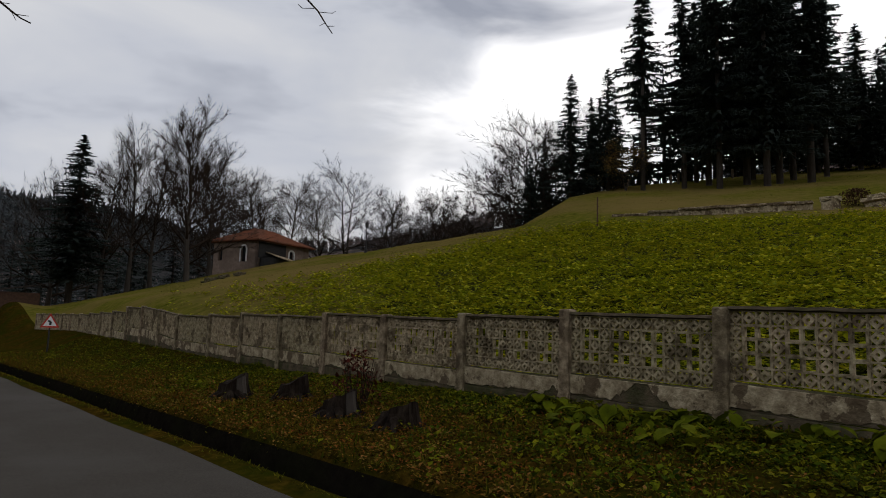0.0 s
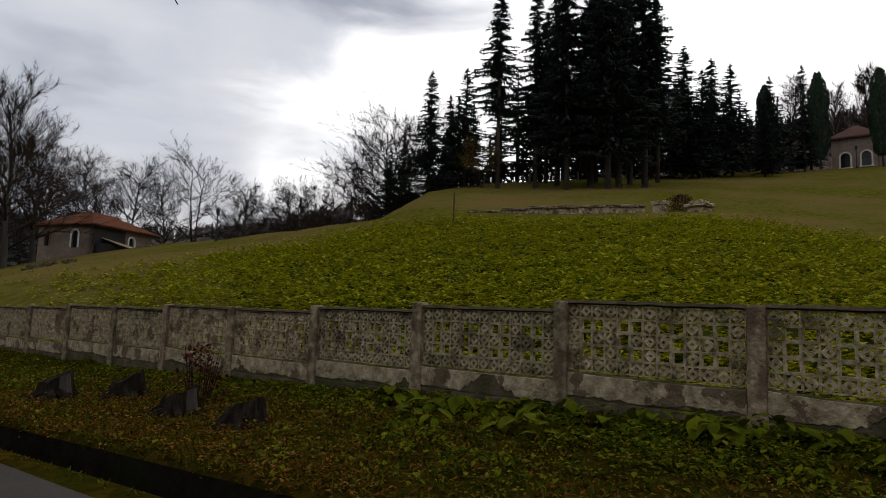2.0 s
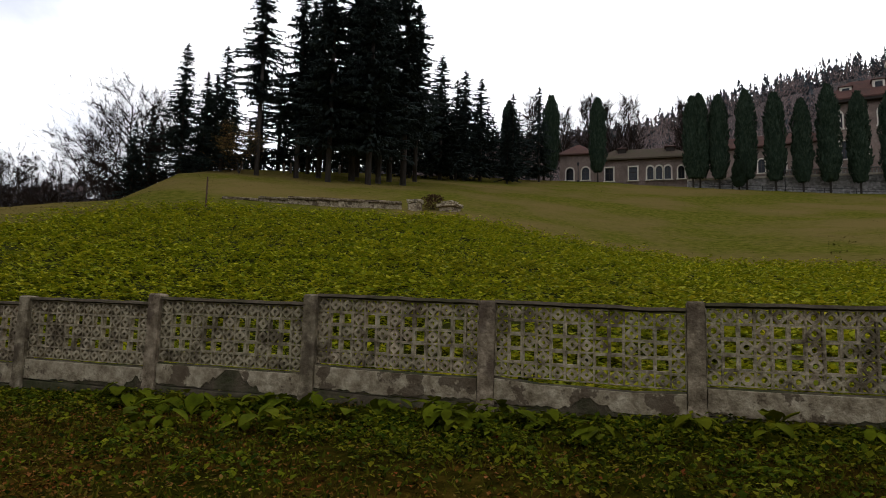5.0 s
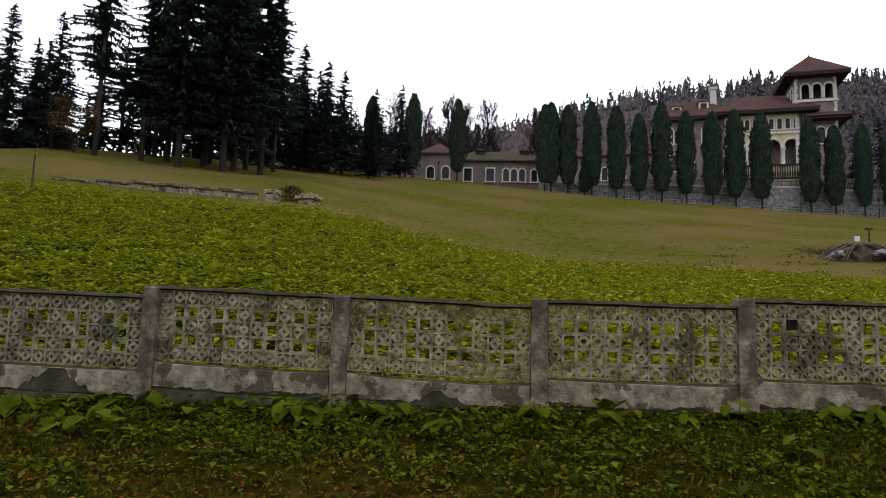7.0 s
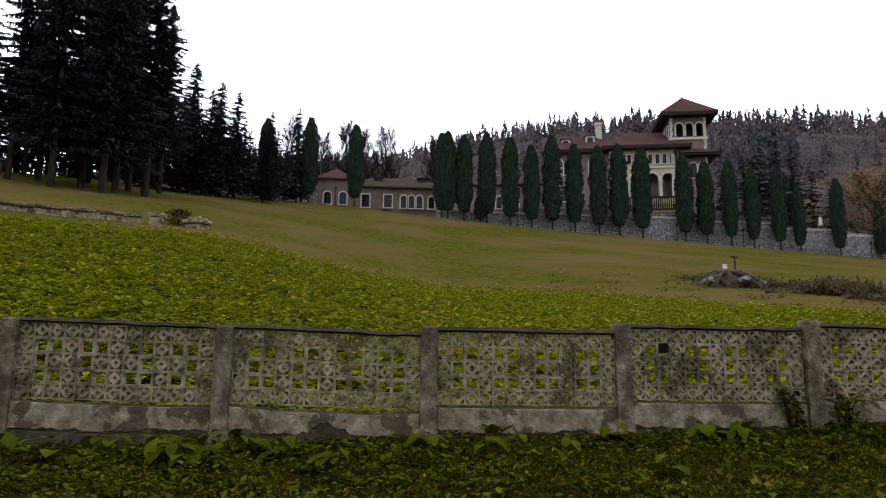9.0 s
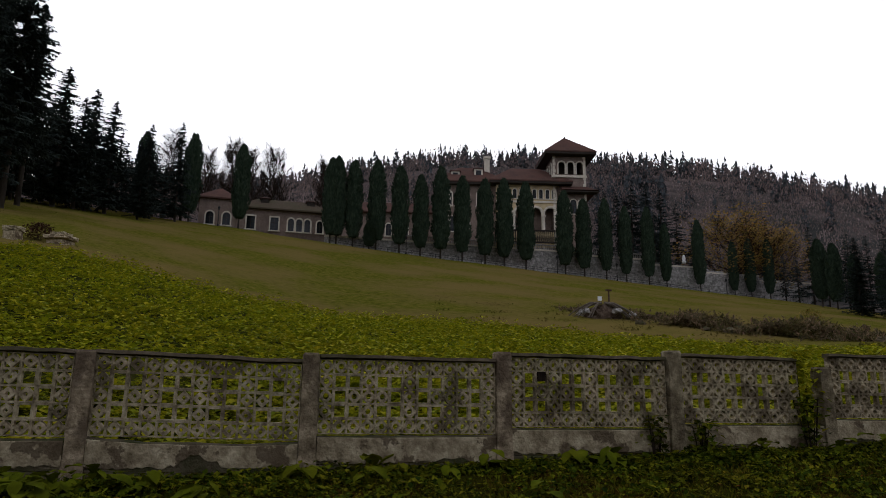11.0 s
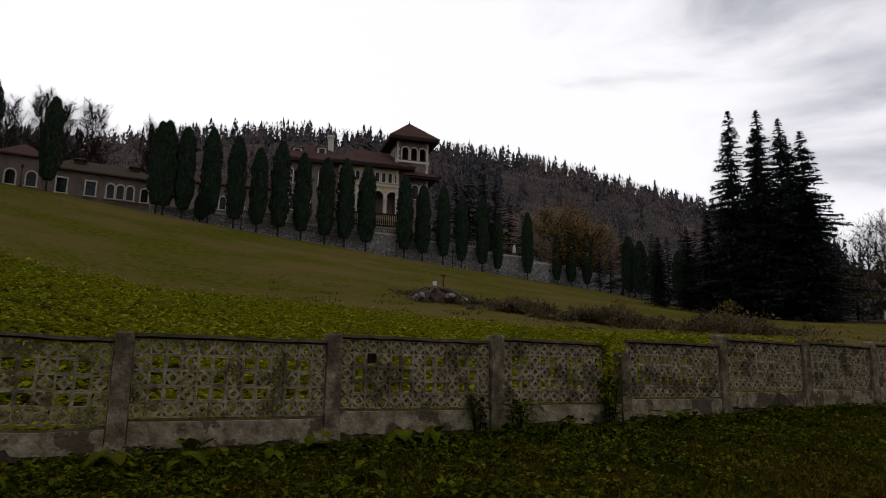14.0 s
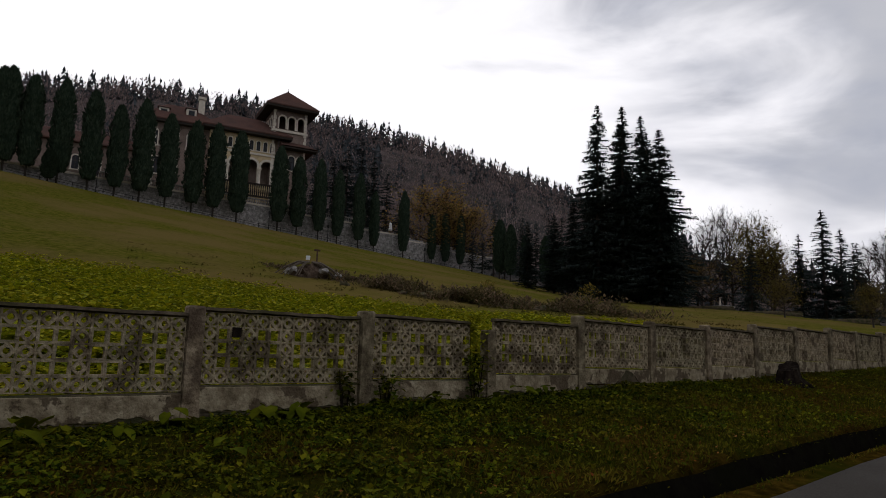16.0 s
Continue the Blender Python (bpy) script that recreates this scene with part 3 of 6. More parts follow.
    for c in range(COLS):
        if y == -7 and c < 2:
            continue
        t = (c + 0.5) / COLS
        for r in range(ROWS_):
            z = shift(t) - 0.05 - CELL * (r + 0.5)
            kind = 2 if is_open(c, r, y) or y < -33 or y > 31 else (0 if y < -1 else 1)
            m = pose(rng.uniform(-0.002, 0.002), y0 + (y1 - y0) * t, z) @ Matrix.Diagonal((1, (y1 - y0) / (COLS * CELL), 1, 1))
            if single:
                ob = part("block", BLOCK_MESH[kind], None, panel)
                ob.matrix_local = m
            else:
                b = BLOCKS[kind]
                joined.add([m @ Vector(p) for p in b.v], b.f)
    if not single:
        tagged(part("blockwork", joined, M["concrete"], panel), "pierced concrete blocks", kind="stuff")


for k, y in enumerate(range(-61, 46, 2)):
    fence_post(y, k)
for y in range(-61, 44, 2):
    fence_panel(y, y in (-5, -3, -1, 1))


# ---- plants: makers ----
def leaf_tris(p, yaw, tilt, size, fold, width=0.8):
    """Folded leaf blades, two triangles each: arrays of places, headings, tilts and sizes."""
    n = len(p)
    d = np.stack([np.cos(yaw) * np.cos(tilt), np.sin(yaw) * np.cos(tilt), np.sin(tilt)], 1)
    s = np.stack([-np.sin(yaw), np.cos(yaw), np.zeros(n)], 1)
    up = np.cross(d, s)
    L, W = size[:, None], size[:, None] * width * 0.5
    base, tip = p, p + d * L
    a, b = p + d * L * 0.42 + s * W + up * fold * W, p + d * L * 0.42 - s * W + up * fold * W
    return np.concatenate([np.stack([base, a, tip], 1), np.stack([base, tip, b], 1)], 1).reshape(-1, 3, 3)


def leaf_sheet(xy, lift, size, rng, width=0.8, tilt=(-0.5, 0.6)):
    n = len(xy)
    p = np.stack([xy[:, 0], xy[:, 1], ground(xy[:, 0], xy[:, 1]) + lift], 1)
    t = leaf_tris(p, rng.uniform(0, 6.283, n), rng.uniform(*tilt, n), size, 0.35, width)
    s = Shape()
    q = t.reshape(-1, 6, 3)
    # base, a, tip, b as one folded sheet of four corners
    v = q[:, [0, 1, 2, 5]]
    s.v = [tuple(c) for c in v.reshape(-1, 3).tolist()]
    s.f = [f for i in range(n) for f in ((4 * i, 4 * i + 1, 4 * i + 2), (4 * i, 4 * i + 2, 4 * i + 3))]
    return s


def spruce_shapes(h, r, bare, seed, density=1.0):
    """Trunk and crown of a spruce: many drooping boughs, each fringed with fine hanging twigs."""
    rng = np.random.default_rng(seed)
    trunk = Shape().tube((0, 0, -0.6), (0, 0, h * 0.55), h * 0.013, h * 0.008, 8).tube((0, 0, h * 0.55), (0, 0, h * 0.98), h * 0.008, 0.02, 6)
    n = int(13.5 * h * density)
    f = np.sort(rng.uniform(0, 1, n) ** 1.2)
    z = h * (1 - (1 - bare) * f)
    fill = 0.5 + 0.5 * np.clip((1 - f) * 7 + 0.3, 0, 1)
    sector = 1 + 0.14 * np.sin(z * 0.9 + seed) + 0.10 * np.sin(z * 2.3 + 2 * seed)
    L = (r * f ** 0.88 * fill * sector + 0.17) * rng.uniform(0.62, 1.12, n)
    yaw = rng.uniform(0, 6.283, n)
    tris = []
    for k in range(n):
        l, out = L[k], np.array([math.cos(yaw[k]), math.sin(yaw[k]), 0.0])
        side = np.array([-out[1], out[0], 0.0])
        m = max(5, int(l * 4.2))
        u = (np.arange(m) + rng.uniform(0.2, 0.8, m)) / m
        c = out * (l * u)[:, None]
        c[:, 2] = z[k] + l * ((0.10 + 0.55 * max(0.0, 0.35 - f[k])) * u - 0.42 * u ** 2 + 0.20 * u ** 4)
        # side twigs, swept outwards and hanging a little; shorter towards the tip
        for q in (1, -1):
            w = (min(0.16, 0.3 * l) + 0.28 * l ** 0.5 * min(1.0, l + 0.15) * (1.05 - u)) * rng.uniform(0.6, 1.3, m)
            tip = c + side * (q * w)[:, None] + out * (min(0.20, 0.3 * l) + 0.5 * w)[:, None]
            tip[:, 2] -= rng.uniform(0.05, 0.30, m) * min(1.0, 0.3 + 0.5 * l)
            b = 0.075 + 0.024 * l
            tris.append(np.stack([c - out * b, tip, c + out * b], 1))
        hang = c.copy()
        hang[:, 2] -= rng.uniform(0.16, 0.45, m) * min(1.2, 0.2 + 0.4 * l)
        hang += side * rng.uniform(-0.12, 0.12, m)[:, None] + out * 0.08
        tris.append(np.stack([c - out * 0.10, hang, c + out * 0.12], 1))
        # short inner sprays that close the crown round the trunk
        v = rng.uniform(0.05, 0.6, (4, 1))
        c = out * l * v + side * rng.uniform(-0.12, 0.12, (4, 1)) * l + np.array([0, 0, z[k]]) - np.array([0, 0, 0.1 * l]) * v
        d = side * rng.uniform(-0.5, 0.5, (4, 1)) + out * rng.uniform(0.1, 0.6, (4, 1)) - np.array([0, 0, 0.55])
        tris.append(np.stack([c - side * (0.05 + 0.045 * l), c + d * min(1.0, 0.35 * l), c + side * (0.05 + 0.045 * l)], 1))
    tris.append(np.array([[(-0.1, 0, h - 0.9), (0.1, 0, h - 0.9), (0, 0, h + 0.2)], [(0, -0.1, h - 0.9), (0, 0.1, h - 0.9), (0, 0, h + 0.2)]]))
    return trunk, soup(np.concatenate(tris))


def column_shapes(h, r, seed):
    """Trunk and crown of a clipped columnar thuja: upright sprays over a dense core."""
    rng = np.random.default_rng(seed)
    trunk = Shape().tube((0, 0, -0.5), (0, 0, h * 0.35), 0.16, 0.12, 7)
    z0 = h * 0.115

    def width(t):
        return r * np.clip(0.50 + 2.6 * t, 0, 1) * (1 - 0.16 * t) * np.clip((1.01 - t) * 4.2, 0, 1) ** 0.6

    core = Shape()
    prof = [(0.05, z0)] + [(float(width(t)) * 0.82 * rng.uniform(0.93, 1.05), z0 + (h - z0) * t) for t in np.linspace(0.02, 0.97, 12)]
    core.lathe(prof, n=10)
    n = 2600
    t = rng.uniform(0, 1, n)
    a = rng.uniform(0, 6.283, n)
    lump = 1 + 0.10 * np.sin(3 * a + 7 * t * 3 + seed) + 0.07 * np.sin(5 * a - 11 * t)
    rad = width(t) * lump * rng.uniform(0.8, 1.04, n)
    p = np.stack([rad * np.cos(a), rad * np.sin(a), z0 + (h - z0) * t], 1)
    tr = leaf_tris(p, a + rng.uniform(-0.9, 0.9, n), rng.uniform(0.7, 1.5, n), rng.uniform(0.25, 0.6, n), 0.3, 0.75)
    s = soup(tr)
    s.add(core.v, core.f)
    return trunk, s


def bare_shapes(h, seed, width=0.34, base=0.28, stems=1, limbs_n=20, rise=1.0):
    """Trunk, and all limbs and twigs, of a leafless broad tree."""
    rng = random.Random(seed)
    trunk, limbs, tips = Shape(), Shape(), []

    def sliver(p, d, L, w):
        s = d.cross(Vector((rng.uniform(-1, 1), rng.uniform(-1, 1), rng.uniform(-1, 1)))).normalized() * w
        limbs.add([p - s, p + s, p + d * L], [(0, 1, 2)])

    def turned(d, b):
        o = Matrix.Rotation(rng.uniform(0, 6.283), 3, d) @ d.orthogonal().normalized()
        return (d * math.cos(b) + o * math.sin(b) + Vector((0, 0, 0.05 * rise))).normalized()

    def bough(p, d, L, r, k):
        steps = 4 if k == 1 else 3
        for i in range(steps):
            q = p + d * (L / steps)
            r2 = r * (0.72 if i < steps - 1 else 0.35)
            limbs.tube(p, q, r, r2, 5 if k == 1 else 3, cap=False)
            n = (2 if i else 1) if k == 1 else (1 if rng.random() < 0.92 else 2)
            for _ in range(n):
                m = p.lerp(q, rng.uniform(0.1, 1))
                nd = turned(d, rng.uniform(0.4, 0.75) if k == 1 else rng.uniform(0.3, 0.6))
                if k < 3:
                    bough(m, nd, L * rng.uniform(0.38, 0.66), max(r2 * 0.70, 0.014 * h / 14), k + 1)
                else:
                    l = rng.uniform(0.5, 1.1) * h / 14
                    sliver(m, nd, l, 0.014 * h / 14)
                    for _ in range(3):
                        sliver(m + nd * l * rng.uniform(0.1, 0.7), turned(nd, rng.uniform(0.3, 0.8)), l * rng.uniform(0.4, 0.85), 0.012 * h / 14)
            p, r = q, r2
            d = (d + Vector((rng.uniform(-0.11, 0.11), rng.uniform(-0.11, 0.11), 0.045 * rise + rng.uniform(-0.07, 0.07)))).normalized()
        tips.append(p)
        for _ in range(2):
            sliver(p, turned(d, rng.uniform(0, 0.5)), rng.uniform(0.4, 1.0) * h / 14, 0.016 * h / 14)

    for st in range(stems):
        p = Vector((rng.uniform(-0.3, 0.3), rng.uniform(-0.3, 0.3), -0.3)) if stems > 1 else Vector((0, 0, -0.3))
        d = Vector((rng.uniform(-0.22, 0.22), rng.uniform(-0.22, 0.22), 1)).normalized() if stems > 1 else Vector((rng.uniform(-0.04, 0.04), rng.uniform(-0.04, 0.04), 1)).normalized()
        r, n, axis = h * 0.019 / stems ** 0.5, 9, []
        for i in range(n):
            q = p + d * (h * 0.86 / n)
            trunk.tube(p, q, r, r * 0.84, 7, cap=False)
            axis.append((p, q, r))
            p, r = q, r * 0.84
            d = (d + Vector((rng.uniform(-0.09, 0.09), rng.uniform(-0.09, 0.09), 0.05))).normalized()
        for i in range(max(6, limbs_n // stems)):
            t = base + (0.98 - base) * (i + rng.random()) / (limbs_n // stems)
            a, b, rr = axis[min(n - 1, int(t * n))]
            m = a.lerp(b, (t * n) % 1)
            f = (t - base) / (1 - base)
            L = h * width * (1.0 - 0.50 * f) * rng.uniform(0.75, 1.15)
            yaw = i * 2.4 + rng.uniform(-0.5, 0.5)
            inc = (1.15 - 0.50 * f) * rng.uniform(0.75, 1.15) / rise
            bough(m, Vector((math.cos(yaw) * math.sin(inc), math.sin(yaw) * math.sin(inc), math.cos(inc))), L, max(0.06, rr * 0.68), 1)
    top = max(q[2] for q in limbs.v)
    k = h / top
    for s in (trunk, limbs):
        s.v = [(x * k, y * k, z * k if z > 0 else z) for x, y, z in s.v]
    return trunk, limbs, [q * k for q in tips]


def leafy(tips, n, spread, size, seed):
    """Loose leaf blades round the tips of a broad tree."""
    rng = np.random.default_rng(seed)
    t = np.array([tuple(q) for q in tips])[rng.integers(0, len(tips), n)] + rng.normal(0, spread, (n, 3))
    return soup(leaf_tris(t, rng.uniform(0, 6.283, n), rng.uniform(-0.9, 0.9, n), rng.uniform(0.6, 1.4, n) * size, 0.3, 0.8))


SPRUCE = {}
for key, args in {"tall": (26, 4.4, 0.20, 11, 1.15), "full": (26, 5.0, 0.13, 12, 1.3), "slim": (18, 3.7, 0.06, 13, 1.15), "thin": (18, 3.7, 0.05, 17, 0.55), "open": (20, 4.0, 0.16, 14, 1.0), "lofty": (20, 3.6, 0.36, 16, 1.0), "wide": (24, 5.6, 0.03, 15, 1.4)}.items():
    a, b = spruce_shapes(*args)
    SPRUCE[key] = (args[0], a.mesh("trunk", M["bark"], True), b.mesh("crown", M["needles"]))
COLUMN = []
for i in range(4):
    a, b = column_shapes(11.0, 1.45, 40 + i)
    COLUMN.append((11.0, a.mesh("trunk", M["bark"], True), b.mesh("crown", M["thuja"])))
BARE = []
for i, (wd, bs, st, n, rise) in enumerate(((0.36, 0.22, 1, 22, 1.1), (0.42, 0.16, 1, 21, 1.0), (0.50, 0.12, 2, 22, 0.9), (0.32, 0.24, 1, 18, 1.2), (0.48, 0.08, 3, 22, 0.95), (0.24, 0.30, 1, 18, 1.8))):
    a, b, tips = bare_shapes(14.0, 60 + i, wd, bs, st, n, rise)
    BARE.append((14.0, a.mesh("trunk", M["bark"], True), b.mesh("branching", M["twigs"]), tips))
LEAFY = [leafy(BARE[k][3], n, sp, sz, 90 + k).mesh("foliage", M[m]) for k, n, sp, sz, m in ((1, 4600, 0.7, 0.24, "autumn"), (0, 5200, 0.7, 0.22, "olive"), (4, 3000, 0.6, 0.22, "autumn"))]


def plant(kind, name, xy, h, label, category, group, yaw=0.0, wide=1.0, parts=("trunk", "crown")):
    """A tree of ready parts, scaled to its height."""
    s = h / kind[0]
    z = float(ground(*xy)) - 0.05
    ob = new(name)
    ob.empty_display_size = 0.5
    ob.matrix_world = pose(xy[0], xy[1], z, 0, 0, yaw) @ Matrix.Diagonal((s * wide, s * wide, s, 1))
    tagged(ob, label, category, group)
    for n, me in zip(parts, kind[1:3]):
        part(n, me, None, ob)
    return ob


# ---- far woods: one sheet of crowns on the hills ----
def far_conifers(places, heights, seed):
    """Far spruces: uneven cones of small drooping blades, and a leader."""
    rng = np.random.default_rng(seed)
    tris = []
    for (x, y), h in zip(places, heights):
        z = float(ground(x, y)) - 0.5
        n = 50
        f = rng.uniform(0, 1, n) ** 0.75
        a = rng.uniform(0, 6.283, n)
        rr = h * 0.25 * rng.uniform(0.75, 1.3) * (f ** 0.7) * (0.55 + 0.45 * np.clip((1 - f) * 4, 0, 1)) * rng.uniform(0.55, 1.1, n)
        zc = z + h * (1 - 0.95 * f)
        d = np.stack([np.cos(a), np.sin(a), np.zeros(n)], 1)
        s = np.stack([-np.sin(a), np.cos(a), np.zeros(n)], 1)
        c = np.array([x, y, 0.0]) + np.stack([np.zeros(n), np.zeros(n), zc], 1)
        w = (0.05 + 0.05 * f) * h
        root, tip = c + d * (0.1 * rr)[:, None], c + d * rr[:, None]
        root[:, 2] += 0.06 * h
        tip[:, 2] -= rng.uniform(0.02, 0.10, n) * h
        tris.append(np.stack([root, tip + s * w[:, None] * 0.8, tip - s * w[:, None] * 0.8], 1))
        tris.append(np.array([[(x - 0.02 * h, y, z + 0.8 * h), (x + 0.02 * h, y, z + 0.8 * h), (x, y, z + h * 1.04)], [(x, y - 0.02 * h, z + 0.8 * h), (x, y + 0.02 * h, z + 0.8 * h), (x, y, z + h * 1.04)]]))
    return soup(np.concatenate(tris))


def far_crowns(places, heights, seed):
    """Twiggy broad crowns: shells of small loose blades."""
    rng = np.random.default_rng(seed)
    tris = []
    for (x, y), h in zip(places, heights):
        z = float(ground(x, y))
        n = 38
        a, c = rng.uniform(0, 6.283, n), rng.uniform(-0.5, 1, n)
        rr = h * 0.3 * np.sqrt(np.clip(1 - c * c, 0.05, 1)) * rng.uniform(0.5, 1.1, n)
        p = np.stack([x + rr * np.cos(a), y + rr * np.sin(a), z + h * (0.40 + 0.30 * c)], 1)
        tris.append(leaf_tris(p, a + rng.uniform(-1, 1, n), rng.uniform(0.3, 1.5, n), h * rng.uniform(0.045, 0.105, n), 0.3, 0.35))
    return soup(np.concatenate(tris))


rng = np.random.default_rng(5)


def scatter(n, az0, az1, f0, f1):
    az = rng.uniform(az0, az1, n)
    rr = np.interp(az, _h[:, 0], _h[:, 1]) * rng.uniform(f0, f1, n)
    return np.stack([HX + rr * np.cos(np.radians(az)), HY + rr * np.sin(np.radians(az))], 1)


pts = np.concatenate([scatter(260, -62, 20, 0.7, 1.0), scatter(1500, -57, 18, 0.92, 1.05), scatter(160, -80, -58, 0.5, 1.0), scatter(140, 20, 45, 0.7, 1.05), scatter(90, -34, -28, 0.5, 0.8), scatter(420, 68, 97, 0.4, 0.75)])
tagged(new("conifer_woods", far_conifers(pts, rng.uniform(6.5, 11, len(pts)) * rng.uniform(0.75, 1.2, len(pts)), 1).mesh("conifer_woods", M["hazy_wood"])), "dark conifer forest covering the hill", "forest", kind="stuff")
pts = np.concatenate([scatter(2300, -60, 20, 0.5, 0.87), scatter(300, -80, -55, 0.45, 0.9), scatter(150, 66, 97, 0.36, 0.75), scatter(500, 44, 66, 0.85, 1.05)])
tagged(new("bare_woods", far_crowns(pts, rng.uniform(8, 14, len(pts)), 2).mesh("bare_woods", M["hazy_brown"])), "brown leafless woods on the lower hillside", "forest", kind="stuff")
pts = np.concatenate([scatter(1500, 64, 96, 0.72, 1.04), scatter(420, 46, 64, 0.9, 1.03)])
tagged(new("mountain_woods", far_conifers(pts, rng.uniform(5, 10, len(pts)), 3).mesh("mountain_woods", M["hazy_wood"])), "dark wooded mountain beyond the valley", "forest", kind="stuff")

# ---- spruces ----
for key, x, y, h, w in (("slim", 49.1, 40.1, 13.1, 1.15), ("slim", 51.9, 39.8, 10.6, 1.1), ("slim", 50.5, 36.7, 12.3, 1.1), ("slim", 48, 44.4, 8.0, 1.2), ("slim", 51.9, 46.1, 9.5, 1.2), ("open", 55, 41, 11, 1.2),
                        ("lofty", 51.5, 33.5, 20.0, 0.95), ("tall", 55.1, 31.4, 21.5, 0.95), ("full", 54.8, 27.8, 24.5, 0.95), ("full", 59.4, 27.5, 27.0, 1), ("full", 57.0, 24.6, 26.0, 0.95),
                        ("tall", 62.4, 23.0, 26.0, 1.05), ("full", 60.5, 25.0, 24.0, 1.0), ("tall", 70.3, 24.5, 22.0, 1), ("tall", 58.0, 30.5, 23.0, 1), ("tall", 66, 30, 24, 1), ("full", 66, 26, 24, 1), ("tall", 62, 34, 20, 1)):
    plant(SPRUCE[key], "spruce", (x, y), h, "tall dark spruce in the grove on the hill", "tree", "spruces in the grove", yaw=x * 37 % 360, wide=w)
for key, x, y, h, w in (("slim", 80.8, 24.7, 17.3, 1.3), ("slim", 84.6, 22.4, 15.9, 1.25), ("slim", 87.1, 20.7, 15.2, 1.25), ("slim", 82.5, 23.0, 14.2, 1.2), ("slim", 93, 17.2, 13.6, 1.05), ("slim", 98.5, 14.1, 15.4, 0.9), ("slim", 84, 27, 13, 1.1), ("slim", 90, 24, 13, 1.1),
                        ("slim", 96, 19, 11, 1.2), ("slim", 78, 28, 13, 1.2), ("slim", 88, 17, 9, 1.3)):
    plant(SPRUCE[key], "spruce", (x, y), h, "slender dark spruce at the grove's edge", "tree", "slender spruces", yaw=x * 53 % 360, wide=w)
plant(SPRUCE["full"], "spruce", (10.1, 60.6), 14.3, "dark open-crowned spruce behind the fence's end", "tree", "", yaw=20, wide=1.5)
for key, x, y, h, w in (("wide", 50.2, -69.0, 26.0, 0.9), ("wide", 47.6, -70.8, 25.8, 0.9), ("wide", 47.3, -74.6, 25.4, 0.9), ("wide", 43.3, -72.4, 22.5, 1.15), ("wide", 54.5, -72.4, 14.5, 1.3), ("wide", 45.5, -77.4, 15.5, 1.3), ("wide", 49.0, -72.2, 24.0, 0.95), ("wide", 45.6, -73.2, 22.5, 1.0), ("wide", 51.5, -74.5, 12.0, 1.3), ("wide", 53.0, -67.5, 13.0, 1.1), ("wide", 55.2, -66.3, 10.5, 1.2), ("wide", 57.8, -64.0, 9.0, 1.2)):
    plant(SPRUCE[key], "spruce", (x, y), h, "tall dense spruce standing in a clump", "tree", "spruce clump", yaw=x * 31 % 360, wide=w)
for key, x, y, h, w in (("slim", 36.3, -104.4, 17.2, 1.2), ("slim", 39.9, -105.2, 13.7, 1.2), ("slim", 34.8, -107, 14.9, 1.1), ("slim", 32.3, -105.7, 12.5, 1.3), ("slim", 45, -100, 12, 1.2)):
    plant(SPRUCE[key], "spruce", (x, y), h, "dark spruce far down the road", "tree", "far spruces", yaw=x * 41 % 360, wide=w)

for i, (az, d, h) in enumerate(((20, 88, 8), (23, 84, 9), (26, 80, 8), (28.5, 78, 7), (31, 74, 8), (33.5, 72, 7), (36, 70, 8), (22, 95, 10), (25, 92, 10), (30, 84, 9), (34, 80, 8), (38, 70, 6), (18, 96, 8))):
    x, y = HX + d * math.cos(radians(az)), HY + d * math.sin(radians(az))
    plant(SPRUCE["thin"], "spruce", (x, y), h, "young dark spruce under the grove", "tree", "young spruces in the grove", yaw=i * 47, wide=1.6)

for i, (az, d, h) in enumerate(((92, 78, 9), (89, 86, 11), (86, 80, 10), (83, 92, 12), (81, 84, 8), (78, 95, 11), (76, 100, 12), (73, 96, 10), (87, 105, 13), (84, 112, 13), (79, 115, 13), (75, 120, 14), (71, 112, 12), (90, 98, 12), (94, 90, 11), (69, 120, 12), (82, 130, 14), (77, 135, 15), (72, 138, 15), (88, 128, 14))):
    x, y = HX + d * math.cos(radians(az)), HY + d * math.sin(radians(az))
    plant(SPRUCE["thin"], "spruce", (x, y), h, "dark spruce in the woods below the slope", "tree", "spruces in the valley", yaw=i * 67, wide=1.7)
for i, (az, d) in enumerate(((34.5, 66), (31, 69), (30.4, 69.5), (27, 76), (26.2, 77), (22, 86), (20.5, 90), (14, 103))):
    x, y = HX + d * math.cos(radians(az)), HY + d * math.sin(radians(az))
    o = thing("wooden_stake", (x, y, float(ground(x, y)) - 0.1), "pale weathered wooden stake at the grove's edge", "stake", "stakes by the grove", yaw=i * 40)
    part("stake", Shape().box(-0.09, -0.09, -0.2, 0.09, 0.09, 1.05 + 0.1 * (i % 3)), M["stumpcut"], o)

